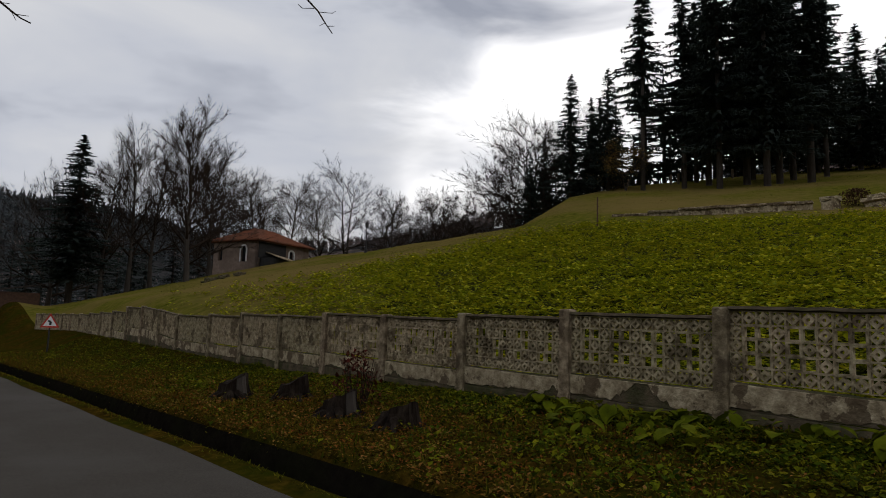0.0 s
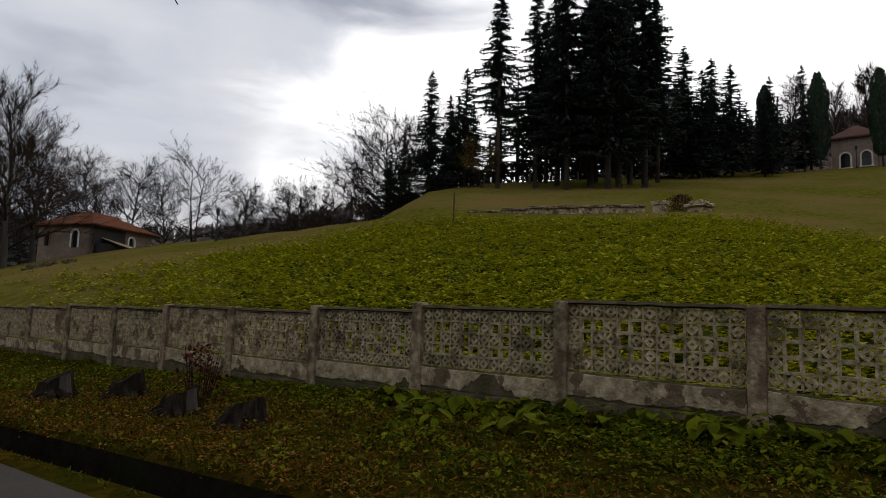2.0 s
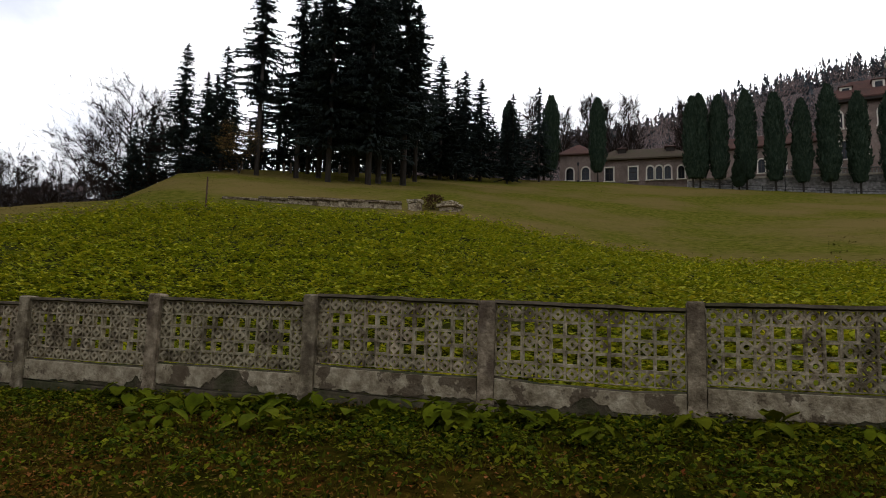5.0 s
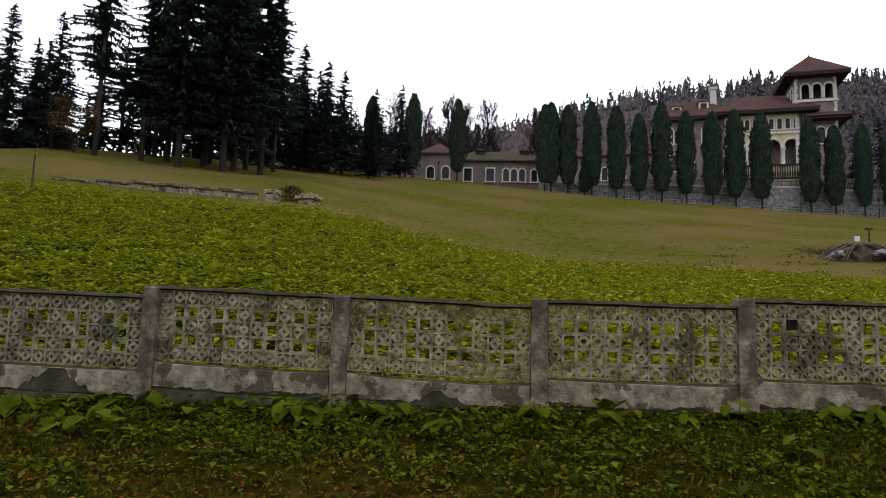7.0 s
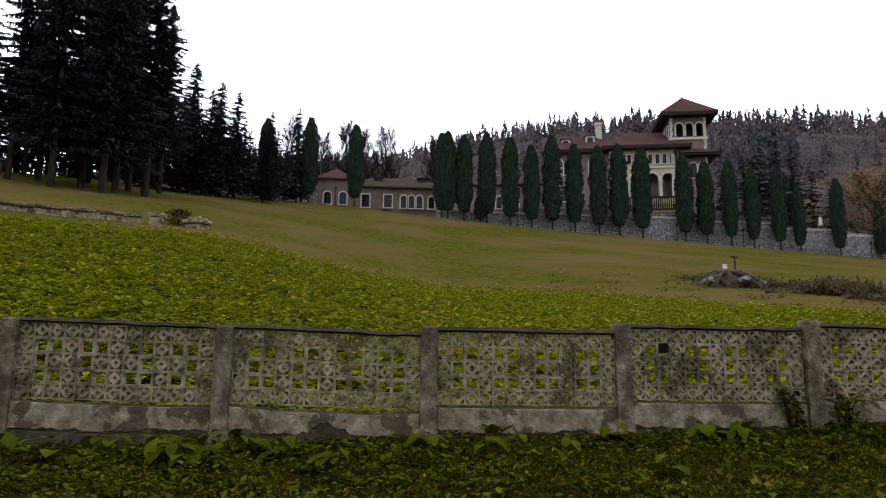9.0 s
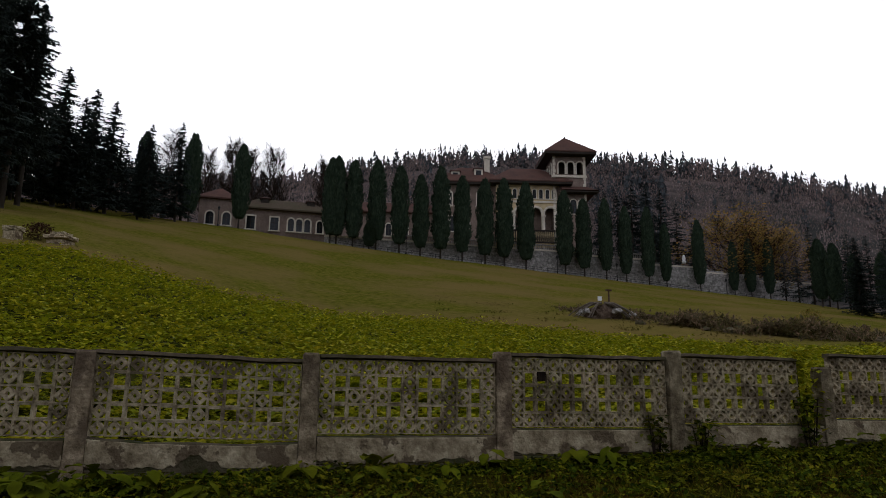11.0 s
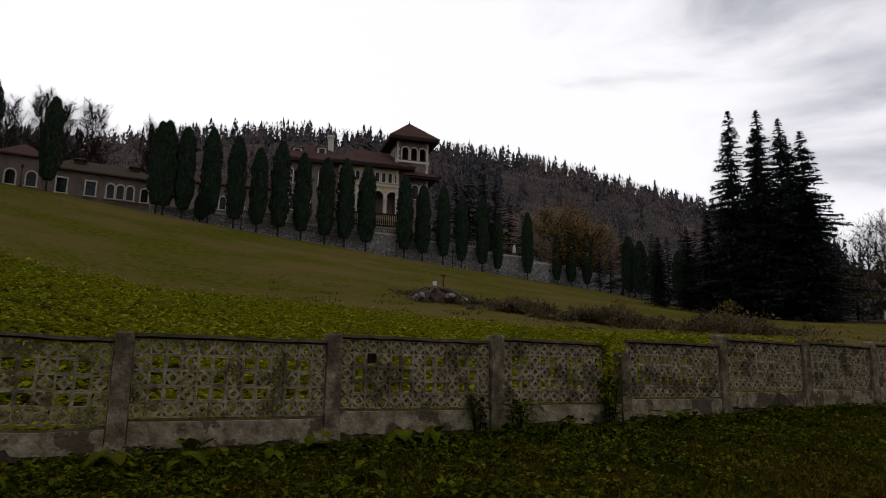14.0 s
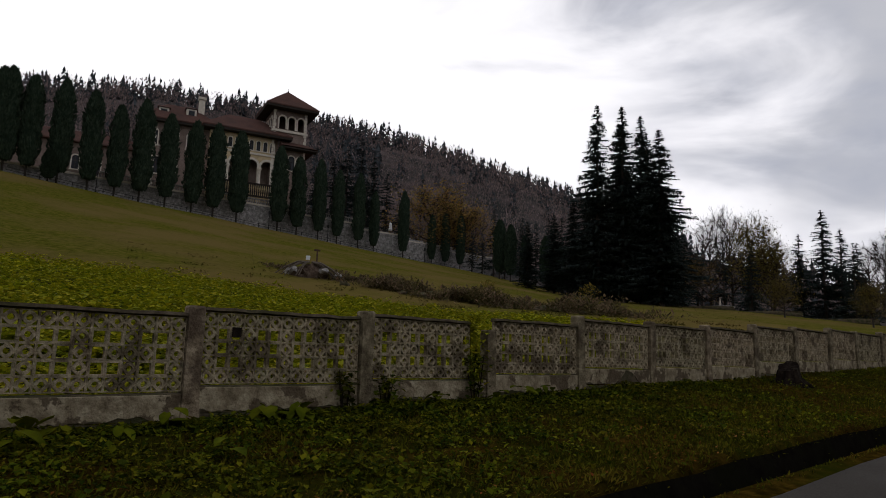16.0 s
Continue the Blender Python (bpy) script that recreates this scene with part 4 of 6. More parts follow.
for i, (az, d, e) in enumerate(((-28.4, 146, 0.265), (-30.0, 150, 0.285), (-31.2, 144, 0.30), (-32.4, 148, 0.305), (-33.6, 142, 0.29), (-34.8, 146, 0.265), (-36.0, 140, 0.235), (-30.6, 138, 0.25), (-33.0, 137, 0.255), (-41.5, 150, 0.235), (-44.5, 146, 0.215), (-47, 140, 0.20), (-49.5, 136, 0.185), (-52, 128, 0.165), (-55.5, 112, 0.145), (-57.5, 106, 0.15), (-59.5, 102, 0.14), (-61.5, 98, 0.145), (-63.5, 96, 0.16), (-65.5, 94, 0.15), (-72.5, 92, 0.15), (-74.5, 96, 0.13), (-45.5, 128, 0.18), (-46.8, 124, 0.19), (-48.2, 120, 0.195), (-49.3, 118, 0.20), (-50.4, 112, 0.20), (-51.3, 110, 0.19), (-43.5, 130, 0.17), (-42.6, 134, 0.165))):
    x, y = HX + d * math.cos(radians(az)), HY + d * math.sin(radians(az))
    plant(SPRUCE["thin"], "spruce", (x, y), min(24, max(9, HZ + d * e - float(ground(x, y)))), "dark spruce at the wood's edge behind the terrace", "tree", "spruces behind the terrace", yaw=i * 61, wide=1.1)

for i, (az, d, h) in enumerate(((15.5, 104, 13), (17.5, 98, 14), (19.5, 94, 13), (21.5, 90, 14), (23.5, 88, 15), (25.5, 86, 14), (27.5, 84, 15), (29.5, 80, 14), (31.5, 78, 14), (33.0, 76, 12), (35.5, 74, 11), (37.5, 72, 10), (39.5, 70, 9), (12.5, 106, 11), (9.5, 108, 10), (14, 100, 12), (11, 104, 12), (8, 109, 11), (13, 112, 14), (17, 108, 15), (16.3, 96, 11), (10.2, 112, 13))):
    x, y = HX + d * math.cos(radians(az)), HY + d * math.sin(radians(az))
    plant(SPRUCE["thin"], "spruce", (x, y), h, "dark spruce deep inside the grove", "tree", "inner spruces of the grove", yaw=i * 83, wide=1.5)

# ---- columnar thujas ----
ROW = [(19.9, 13.0), (12.9, 13.9), (5.5, 13.5), (-8.7, 14.3), (-9.7, 14.7), (-12.4, 14.5), (-16.2, 15.2), (-20.1, 14.9), (-23.7, 13.9), (-27.2, 16.0), (-31.0, 14.8), (-35.1, 15.0), (-38.6, 15.5), (-42.6, 15.5), (-50.0, 14.9), (-53.7, 14.1), (-58.0, 14.7), (-62.0, 13.9), (-66.6, 14.4), (-70.2, 11.8), (-77.3, 13.5)]
for i, (y, h) in enumerate(ROW):
    plant(COLUMN[i % 4], "columnar_thuja", (103.6, y), h, "dark green columnar thuja in the avenue below the castle", "tree", "thuja avenue", yaw=i * 77, wide=0.74 if y > -55 else 0.62)

plant(COLUMN[1], "columnar_thuja", (102.2, -14.9), 4.4, "short rounded dark green thuja before the avenue", "tree", "", yaw=15, wide=1.7)

# ---- bare broad trees ----
for i, (x, y, h, k) in enumerate(((18.8, 58.5, 17.9, 0), (14.8, 61.7, 15.9, 3), (12.3, 60.2, 13.1, 3), (17.0, 63.0, 15.5, 3), (20.5, 64.0, 13.5, 1), (29.4, 80, 15.3, 1), (33.5, 78, 15.4, 0), (41.0, 84, 17.0, 3), (37.0, 61, 13.0, 2), (48.5, 69, 14.2, 3),
                                  (55.5, 70, 15.4, 1), (54.4, 64.5, 15.1, 0), (52, 51, 14.5, 4), (55, 50, 15.5, 4), (50, 54, 13, 2), (36.4, 84, 14.0, 1), (44.0, 80, 14.0, 0), (51.5, 75, 13.5, 1), (58.5, 66.5, 14, 3), (60.5, 60, 13, 1), (23.5, 66, 15.0, 0), (9.5, 66, 14, 1), (32.0, 88, 15, 3), (53.5, 48.5, 15.5, 2), (51.0, 48.0, 13.5, 4), (56.5, 52.5, 15, 2))):
    plant(BARE[k], "bare_tree", (x, y), h, "leafless broad tree with fine grey-brown twigs", "tree", "bare trees on the slope", yaw=i * 71, wide=1.0 if i < 5 else 1.2, parts=("trunk", "branching"))
for i, (x, y, h) in enumerate(((132.8, 21.5, 24.0), (133.8, 14.1, 21.6), (134.3, 8.2, 24.6), (134.5, 4.6, 23.0), (134.6, 0.6, 24.2), (134.4, -8.9, 23.1))):
    plant(BARE[5], "bare_tree", (x, y), h, "tall leafless tree rising behind the annex", "tree", "bare trees behind the annex", yaw=i * 51, parts=("trunk", "branching"))
for i, (x, y, h) in enumerate(((49.9, -104.1, 19.0), (50.4, -98.3, 17.1), (18.5, -68.1, 9.2), (33, -112, 14), (46, -110, 16))):
    plant(BARE[i % 2], "bare_tree", (x, y), h, "leafless tree beyond the spruce clump", "tree", "bare trees down the road", yaw=i * 91, parts=("trunk", "branching"))
# thujas beyond the terrace and along the low stone border
for i, (x, y, h) in enumerate(((104.6, -85.5, 10.5), (104.3, -89.0, 11.5), (103.0, -92.1, 11.6), (81.0, -82.0, 10.4), (77.5, -81.2, 9.7), (74.3, -81.5, 8.3), (70.5, -82.2, 8.6), (66.8, -81.4, 7.4), (64.5, -82.0, 8.4), (60.0, -80.4, 7.7), (56.8, -80.3, 7.0), (52.9, -79.4, 6.8), (49.2, -79.3, 6.4))):
    plant(COLUMN[i % 4], "columnar_thuja", (x, y), h, "slim dark columnar thuja before the woods", "tree", "thujas by the woods", yaw=i * 63, wide=0.64 if i < 3 else 0.85)
# trees still in autumn leaf
for i, (x, y, h, k, w) in enumerate(((110.0, -90.0, 19.0, 0, 1.55), (106.5, -96.6, 16.0, 0, 1.4), (50.2, 34.5, 4.8, 2, 1.2), (112, -97, 16, 0, 1.2), (41.3, -91.6, 14.8, 1, 0.9), (38.1, -90.8, 10.7, 1, 1.0), (18.1, -63.0, 4.0, 1, 1.3), (44.5, -84.4, 7.3, 2, 1.0), (47.3, -84.0, 8.1, 2, 1.0), (28, -70, 4, 1, 1.4))):
    b = BARE[(1, 0, 4)[k]]
    t = plant(b, "autumn_tree", (x, y), h, "broad tree with thinning yellow-brown autumn leaves", "tree", "autumn trees", yaw=i * 37, wide=w, parts=("trunk", "branching"))
    part("foliage", LEAFY[k], None, t)

# unseen wooded bank added across the road, closing off light behind the camera
pts = np.stack([rng.uniform(-75, -17, 230), rng.uniform(-110, 110, 230)], 1)
tagged(new("roadside_woods", far_conifers(pts, rng.uniform(8, 13, len(pts)), 4).mesh("roadside_woods", M["hazy_wood"])), "unseen dark woods added across the road to block sky light", "forest", kind="stuff")


# ---- buildings ----
def pierced(u0, u1, z0, z1, holes, y0, y1):
    """A wall slab between depths y0 and y1 with rectangular holes (u0, u1, z0, z1) through it."""
    us = sorted({u0, u1, *(h[0] for h in holes), *(h[1] for h in holes)})
    zs = sorted({z0, z1, *(h[2] for h in holes), *(h[3] for h in holes)})
    s = Shape()
    for a, b in zip(us, us[1:]):
        run = None
        for c, d in zip(zs, zs[1:]):
            m, n = (a + b) / 2, (c + d) / 2
            solid = not any(h[0] < m < h[1] and h[2] < n < h[3] for h in holes)
            if solid:
                run = (run[0], d) if run else (c, d)
            if run and (not solid or d == zs[-1]):
                s.box(a, y0, run[0], b, y1, run[1])
                run = None
    return s


def arch_band(w, z0, z1, band, y0, y1, arched=True, n=8):
    """The outline of a window or arch, as a raised band round it."""
    r = w / 2
    inner, outer = [(-r, z0)], [(-r - band, z0)]
    if arched:
        for i in range(n + 1):
            a = math.pi - math.pi * i / n
            inner.append((r * math.cos(a), z1 - r + r * math.sin(a)))
            outer.append(((r + band) * math.cos(a), z1 - r + (r + band) * math.sin(a)))
    else:
        inner += [(-r, z1), (r, z1)]
        outer += [(-r - band, z1 + band), (r + band, z1 + band)]
    inner.append((r, z0))
    outer.append((r + band, z0))
    k = len(inner)
    v = [(u, y, z) for y in (y0, y1) for line in (outer, inner) for u, z in line]
    f = []
    for i in range(k - 1):
        f += [(i, i + 1, k + i + 1, k + i), (2 * k + i, 3 * k + i, 3 * k + i + 1, 2 * k + i + 1), (i, 2 * k + i, 2 * k + i + 1, i + 1), (k + i, k + i + 1, 3 * k + i + 1, 3 * k + i)]
    return Shape().add(v, f)


def hip_roof(u0, u1, y0, y1, z, ridge, inset, over, thick=0.25):
    a, b, c, d = u0 - over, u1 + over, y0 - over, y1 + over
    m = (c + d) / 2
    v = [(a, c, z), (b, c, z), (b, d, z), (a, d, z), (a, c, z + thick), (b, c, z + thick), (b, d, z + thick), (a, d, z + thick), (a + inset, m, ridge), (b - inset, m, ridge)]
    return Shape().add(v, [(3, 2, 1, 0), (0, 1, 5, 4), (1, 2, 6, 5), (2, 3, 7, 6), (3, 0, 4, 7), (4, 5, 9, 8), (5, 6, 9), (6, 7, 8, 9), (7, 4, 8)])


def window(house, u, y, z0, z1, w, arched=True, band=0.22, frame_mat="dressed"):
    win = part("window", arch_band(w, z0, z1, band, -0.10, 0.12, arched), M[frame_mat], house, "pale stone surround")
    win.location = (u, y, 0)
    part("pane", Shape().box(-w / 2 - 0.04, 0.26, z0 - 0.02, w / 2 + 0.04, 0.30, z1 + 0.02), M["glass"], win, "dark glass")
    bars = Shape().box(-0.04, 0.18, z0, 0.04, 0.258, z1).box(-w / 2, 0.18, z0 + (z1 - z0) * 0.6, -0.042, 0.256, z0 + (z1 - z0) * 0.6 + 0.07).box(0.042, 0.18, z0 + (z1 - z0) * 0.6, w / 2, 0.256, z0 + (z1 - z0) * 0.6 + 0.07)
    part("window_frame", bars, M["eave"], win)
    part("sill", Shape().box(-w / 2 - band - 0.1, -0.22, z0 - 0.18, w / 2 + band + 0.1, 0.1, z0 - 0.002), M[frame_mat], win)
    return (u - w / 2, u + w / 2, z0, z1)


def block(house, u0, u1, y0, y1, z0, z1, mat, front=(), name="wall"):
    """Four walls of one wing, with holes in the front."""
    t = 0.5
    part(name, pierced(u0, u1, z0, z1, list(front), y0, y0 + t), M[mat], house)
    part(name, Shape().box(u0, y0 + t, z0, u0 + t, y1, z1), M[mat], house)
    part(name, Shape().box(u1 - t, y0 + t, z0, u1, y1, z1), M[mat], house)
    part(name, Shape().box(u0 + t, y1 - t, z0, u1 - t, y1, z1), M[mat], house)


castle = thing("castle", (118.0, -58.0, 29.0), "stone castle with loggia tower, pale arcades and brown tiled roofs", "castle", yaw=-102.0)
# tower
holes = [window(castle, u, 0, 6.2, 9.2, 1.3) for u in (0.9, 2.6)]
loggia = [(-2.3 + 1.9 * i, -2.3 + 1.9 * i + 1.3, 14.6, 17.3) for i in range(3)]
block(castle, -3.2, 3.6, 0, 7, -1, 18.9, "brownwall", holes + [(a + 0.25, b + 0.25, c, d) for a, b, c, d in loggia], "tower_wall")
for a, b, c, d in loggia:
    o = part("loggia_arch", arch_band(1.3, c, d, 0.27, -0.14, 0.2), M["dressed"], castle, "pale arched stone surround")
    o.location = ((a + b) / 2 + 0.25, 0, 0)
side = [part("loggia_arch", arch_band(1.3, 14.6, 17.3, 0.27, -0.14, 0.2), M["dressed"], castle) for _ in range(3)]
for i, o in enumerate(side):
    o.matrix_local = pose(-3.2, 1.6 + 1.9 * i, 0, 0, 0, -90)
    # a flat dark sheet stands for the shade inside each side arch
    p = part("loggia_shade", Shape().box(-0.65, -0.012, 14.6, 0.65, -0.004, 17.0), M["glass"], castle)
    p.matrix_local = pose(-3.2, 1.6 + 1.9 * i, 0, 0, 0, -90)
part("string_course", Shape().box(-3.45, -0.25, 13.9, 3.85, 0.0, 14.4).box(-3.45, 0.0, 13.9, -3.2, 7.2, 14.4), M["dressed"], castle)
part("loggia_floor", Shape().box(-2.6, 0.6, 13.9, 3.0, 6.4, 14.1), M["brownwall"], castle)
# a dark box added inside stops the view through and holds the shade
part("loggia_core", Shape().box(-1.9, 2.2, 14.1, 2.3, 6.4, 18.6), M["eave"], castle)
part("tower_roof", hip_roof(-3.2, 3.6, 0, 7, 18.9, 23.9, 5.2, 2.0), M["roof"], castle, "red-brown pyramid roof")
part("finial", Shape().lathe([(0.12, 0), (0.2, 0.3), (0.05, 0.6), (0.02, 1.0)], (0.2, 3.5, 23.6), 8), M["metal"], castle)
part("skirt_roof", Shape().add([(-1.7, -2.0, 10.8), (5.8, -2.0, 10.8), (5.8, 7, 10.8), (3.62, 7, 12.0), (3.62, -0.01, 12.0), (-1.7, -0.01, 12.0), (3.62, 7, 10.6), (-1.7, -0.01, 10.6)],
                               [(0, 1, 4, 5), (1, 2, 3, 4), (0, 7, 6, 2, 1), (0, 5, 7), (2, 6, 3)]), M["roof"], castle, "low skirt of roof tiles")
for u in (-3.2, 3.6):
    for i in range(26):
        a = 0.55 if i % 2 else 0.38
        q = Shape().box(u - a if u > 0 else u - 0.05, -0.06, -1 + 0.76 * i, u + 0.05 if u > 0 else u + a, 0.0, -1 + 0.76 * i + 0.7)
        part("quoin", q, M["dressed"], castle)
# main range with arcade
holes = [window(castle, -13.9 + 1.35 * i, 0, 9.2, 11.2, 0.75, band=0.16) for i in range(9)]
arches = [(-14.2 + 3.05 * i, -14.2 + 3.05 * i + 2.35, 2.3, 7.3) for i in range(4)]
block(castle, -15.0, -1.9, 0, 12, -1, 12.5, "ochre", holes + arches, "main_wall")
for a, b, c, d in arches:
    o = part("arcade_arch", arch_band(b - a, c, d, 0.42, -0.12, 0.45, n=10), M["dressed"], castle, "pale carved arch")
    o.location = ((a + b) / 2, 0, 0)
for i in range(5):
    u = -14.55 + 3.05 * i
    part("column", Shape().lathe([(0.42, 2.2), (0.42, 2.5), (0.3, 2.6), (0.27, 5.0), (0.45, 5.4), (0.48, 5.7)], (u, -0.25, 0), 10), M["dressed"], castle, "pale stone column", True)
part("loggia_back", Shape().box(-14.5, 3.0, -1, -2.4, 3.2, 8.4), M["brownwall"], castle)
part("string_course", Shape().box(-15.1, -0.2, 8.3, -1.9, 0.0, 8.7), M["dressed"], castle)
part("main_roof", hip_roof(-15.0, -1.0, 0, 12, 12.5, 17.6, 5.5, 1.6), M["roof"], castle, "broad brown tiled hip roof")
bal = Shape().box(-15.6, -1.6, 2.05, -1.2, -1.2, 2.3).box(-15.6, -1.6, -0.4, -1.2, -1.2, -0.1)
for i in range(36):
    bal.lathe([(0.1, -0.1), (0.16, 0.5), (0.08, 1.3), (0.13, 2.05)], (-15.4 + 0.4 * i, -1.4, 0), 6)
part("balustrade", bal, M["eave"], castle, "dark timber balustrade")
# west wing
holes = [window(castle, u, 1.0, 7.6, 10.6, 1.0) for u in (-24.6, -22.8, -21.0, -18.4, -16.8)] + [window(castle, u, 1.0, 2.2, 5.4, 1.1) for u in (-24.0, -21.0, -18.0)]
block(castle, -26.2, -15.0, 1.0, 11, -1, 12.4, "brownwall", holes, "wing_wall")
part("wing_roof", hip_roof(-26.2, -14.0, 1.0, 11, 12.4, 17.4, 5.0, 1.3), M["roof"], castle, "brown tiled roof")
for u in (-26.2, -25.0):
    for i in range(18):
        q = Shape().box(u - 0.03, 0.94, -1 + 0.75 * i, u + (0.7 if i % 2 else 0.5), 1.0, -1 + 0.75 * i + 0.68)
        part("quoin", q, M["dressed"], castle)
for u, y, z, h in ((-16.4, 5.0, 15.0, 4.6), (-26.6, 5.0, 11.0, 3.2)):
    c = part("chimney", Shape().box(u - 0.55, y - 0.55, z, u + 0.55, y + 0.55, z + h - 0.5).box(u - 0.75, y - 0.75, z + h - 0.498, u + 0.75, y + 0.75, z + h), M["dressed"], castle, "pale stone chimney")
for u, z in ((-23.3, 14.6), (-18.4, 15.2)):
    dm = part("dormer", Shape().box(u - 0.9, 2.6, z - 0.8, u + 0.9, 4.6, z + 0.9), M["dressed"], castle)
    part("dormer_roof", hip_roof(u - 0.9, u + 0.9, 2.6, 4.6, z + 0.9, z + 1.6, 0.8, 0.25, 0.1), M["roof"], dm)
    part("dormer_pane", Shape().box(u - 0.55, 2.58, z - 0.4, u + 0.55, 2.597, z + 0.6), M["glass"], dm)
# dark timber eaves, which carry the shadow line under the roofs in their colour
for u0, u1, y0, y1, z, o in ((-3.2, 3.6, 0, 7, 18.9, 1.9), (-15.0, -1.0, 0, 12, 12.5, 1.5), (-26.2, -14.8, 1.0, 11, 12.4, 1.2)):
    part("eave_board", Shape().box(u0 - o, y0 - o, z - 0.42, u1 + o, y1 + o, z - 0.004), M["eave"], castle, "dark timber eave with the shadow line in its colour")
part("eave_board", Shape().box(-1.7, -1.9, 10.35, 5.7, -0.02, 10.59), M["eave"], castle)
# low link to the annex
holes = [window(castle, u, 4.0, 1.6, 4.2, 1.1) for u in (-44, -40.5, -37, -33.5, -30)]
block(castle, -47, -26.3, 4.0, 11, -2, 6.4, "brownwall", holes, "link_wall")
part("link_roof", hip_roof(-47, -26.4, 4.0, 11, 6.4, 9.6, 3.5, 0.9), M["roof"], castle, "low brown tiled roof")

# annex, a long low house by the avenue
annex = thing("annex", (113.0, 0.0, 24.0), "long low brown house with pale window surrounds and tiled roof", "house", yaw=-90.0)
holes = [window(annex, u, 0, 2.75, 5.0, 1.25) for u in (-10.8, -8.1)]
block(annex, -12.6, -6.7, 0, 8, 0, 7.2, "brownwall", holes)
part("roof", hip_roof(-12.6, -6.7, 0, 8, 7.2, 10.2, 3.2, 0.5), M["roof"], annex, "weathered brown tiled roof")
holes = [window(annex, u, 0, 2.4, 4.7, 1.35, arched=False) for u in (-4.1, -0.15)] + [window(annex, u, 0, 2.4, 4.7, 1.0, band=0.24) for u in (2.65, 4.05, 5.45)] + [window(annex, 7.6, 0, 2.4, 4.6, 1.0)]
block(annex, -6.698, 9.0, 0.3, 8, 0, 6.0, "brownwall", holes)
part("roof", hip_roof(-6.2, 9.0, 0.3, 8, 6.0, 8.9, 3.5, 0.7), M["mossroof"], annex, "mossy brown tiled roof")
for u in (-2.0, 6.0):
    dm = part("dormer", Shape().box(u - 0.7, 2.2, 7.6, u + 0.7, 3.6, 8.55), M["eave"], annex)
    part("dormer_roof", hip_roof(u - 0.7, u + 0.7, 2.2, 3.6, 8.55, 9.0, 0.6, 0.25, 0.08), M["roof"], dm)

# terrace wall below the castle
rng = np.random.default_rng(9)
wall = thing("terrace_wall", (105.6, 0, 0), "long grey rubble-stone terrace wall with a coping", "wall", kind="structure")
tall = lambda y: 24.6 if y > -62 else 24.6 - 0.075 * (-62 - y)
s = Shape()
for y in range(-104, -8, 4):
    z0 = float(ground(105.6, y + 2)) - 1.5
    s.box(0, y, z0, 0.9, y + 3.999, tall(y) - 0.3)
part("wall_core", s, M["stone"], wall)
for y in range(-104, -8, 12):
    part("coping", Shape().box(-0.15, y + 0.01, tall(y) - 0.298, 1.05, y + 11.99, tall(y)), M["dressed"], wall)
s = Shape()
for k in range(2400):
    y, w, h = rng.uniform(-103.5, -9), rng.uniform(0.35, 0.95), rng.uniform(0.22, 0.55)
    g = float(ground(105.6, y))
    z = rng.uniform(g, max(g + 0.4, tall(y) - 0.5))
    s.box(-rng.uniform(0.03, 0.16), y - w / 2, z - h / 2, 0.02, y + w / 2, z + h / 2)
tagged(part("stonework", s, M["stone"], wall), "uneven grey stones", kind="stuff")
# balustrade along the wall's top
for y in range(-68, -20, 8):
    b = part("balustrade_bay", Shape().box(0.2, y + 0.25, tall(y) + 0.82, 0.75, y + 7.75, tall(y) + 0.98), M["stone"], wall, "stone balustrade on the terrace wall")
    part("pier", Shape().box(0.1, y - 0.25, tall(y) + 0.002, 0.85, y + 0.248, tall(y) + 1.1), M["stone"], b)
    row = Shape()
    for k in range(18):
        row.lathe([(0.09, 0.002), (0.14, 0.3), (0.07, 0.6), (0.11, 0.818)], (0.47, y + 0.55 + 0.4 * k, tall(y)), 6)
    tagged(part("balusters", row, M["stone"], b), kind="stuff")
# terrace behind it
part("terrace", Shape().add([(0.9, -92, 22.5), (0.9, -10, 24.2), (16, -10, 27.5), (16, -92, 26)], [(0, 1, 2, 3)][::-1]), M["ground"], wall)

# small house with a red roof, seen on its corner
house = thing("small_house", (29.6, 68.25, 7.2), "small stone house with a rust-red hip roof and white window surrounds", "house", yaw=21.5)
holes = [window(house, 5.4, 0, 0.9, 2.5, 0.8, frame_mat="white", band=0.14)]
part("wall", pierced(0, 8.5, -1.0, 3.1, holes, 0, 0.4), M["brownwall"], house)
flank = part("wall", pierced(0, 7.0, -1.0, 3.1, [(0.9, 1.5, 1.0, 2.6), (4.4, 5.2, 0.8, 2.6)], 0, 0.4), M["brownwall"], house)
flank.matrix_local = pose(0, 7.0, 0, 0, 0, -90)
for u, w, fm in ((1.2, 0.6, "brownwall"), (4.8, 0.8, "white")):
    o = part("window", arch_band(w, 1.0 if w < 0.7 else 0.8, 2.6, 0.16, -0.08, 0.12), M[fm], house, "white window surround" if fm == "white" else "")
    o.matrix_local = pose(0, 7.0, 0, 0, 0, -90) @ pose(u, 0, 0)
    part("pane", Shape().box(-w / 2 - 0.03, 0.22, 0.78, w / 2 + 0.03, 0.26, 2.62), M["glass"], o)
part("wall", Shape().box(0.4, 6.6, -1, 8.5, 7.0, 3.1), M["brownwall"], house)
part("wall", Shape().box(8.1, 0.4, -1, 8.5, 6.6, 3.1), M["brownwall"], house)
part("roof", hip_roof(0, 8.5, 0, 7.0, 3.1, 5.1, 3.4, 0.6, 0.14), M["redroof"], house, "rust-red tiled hip roof")
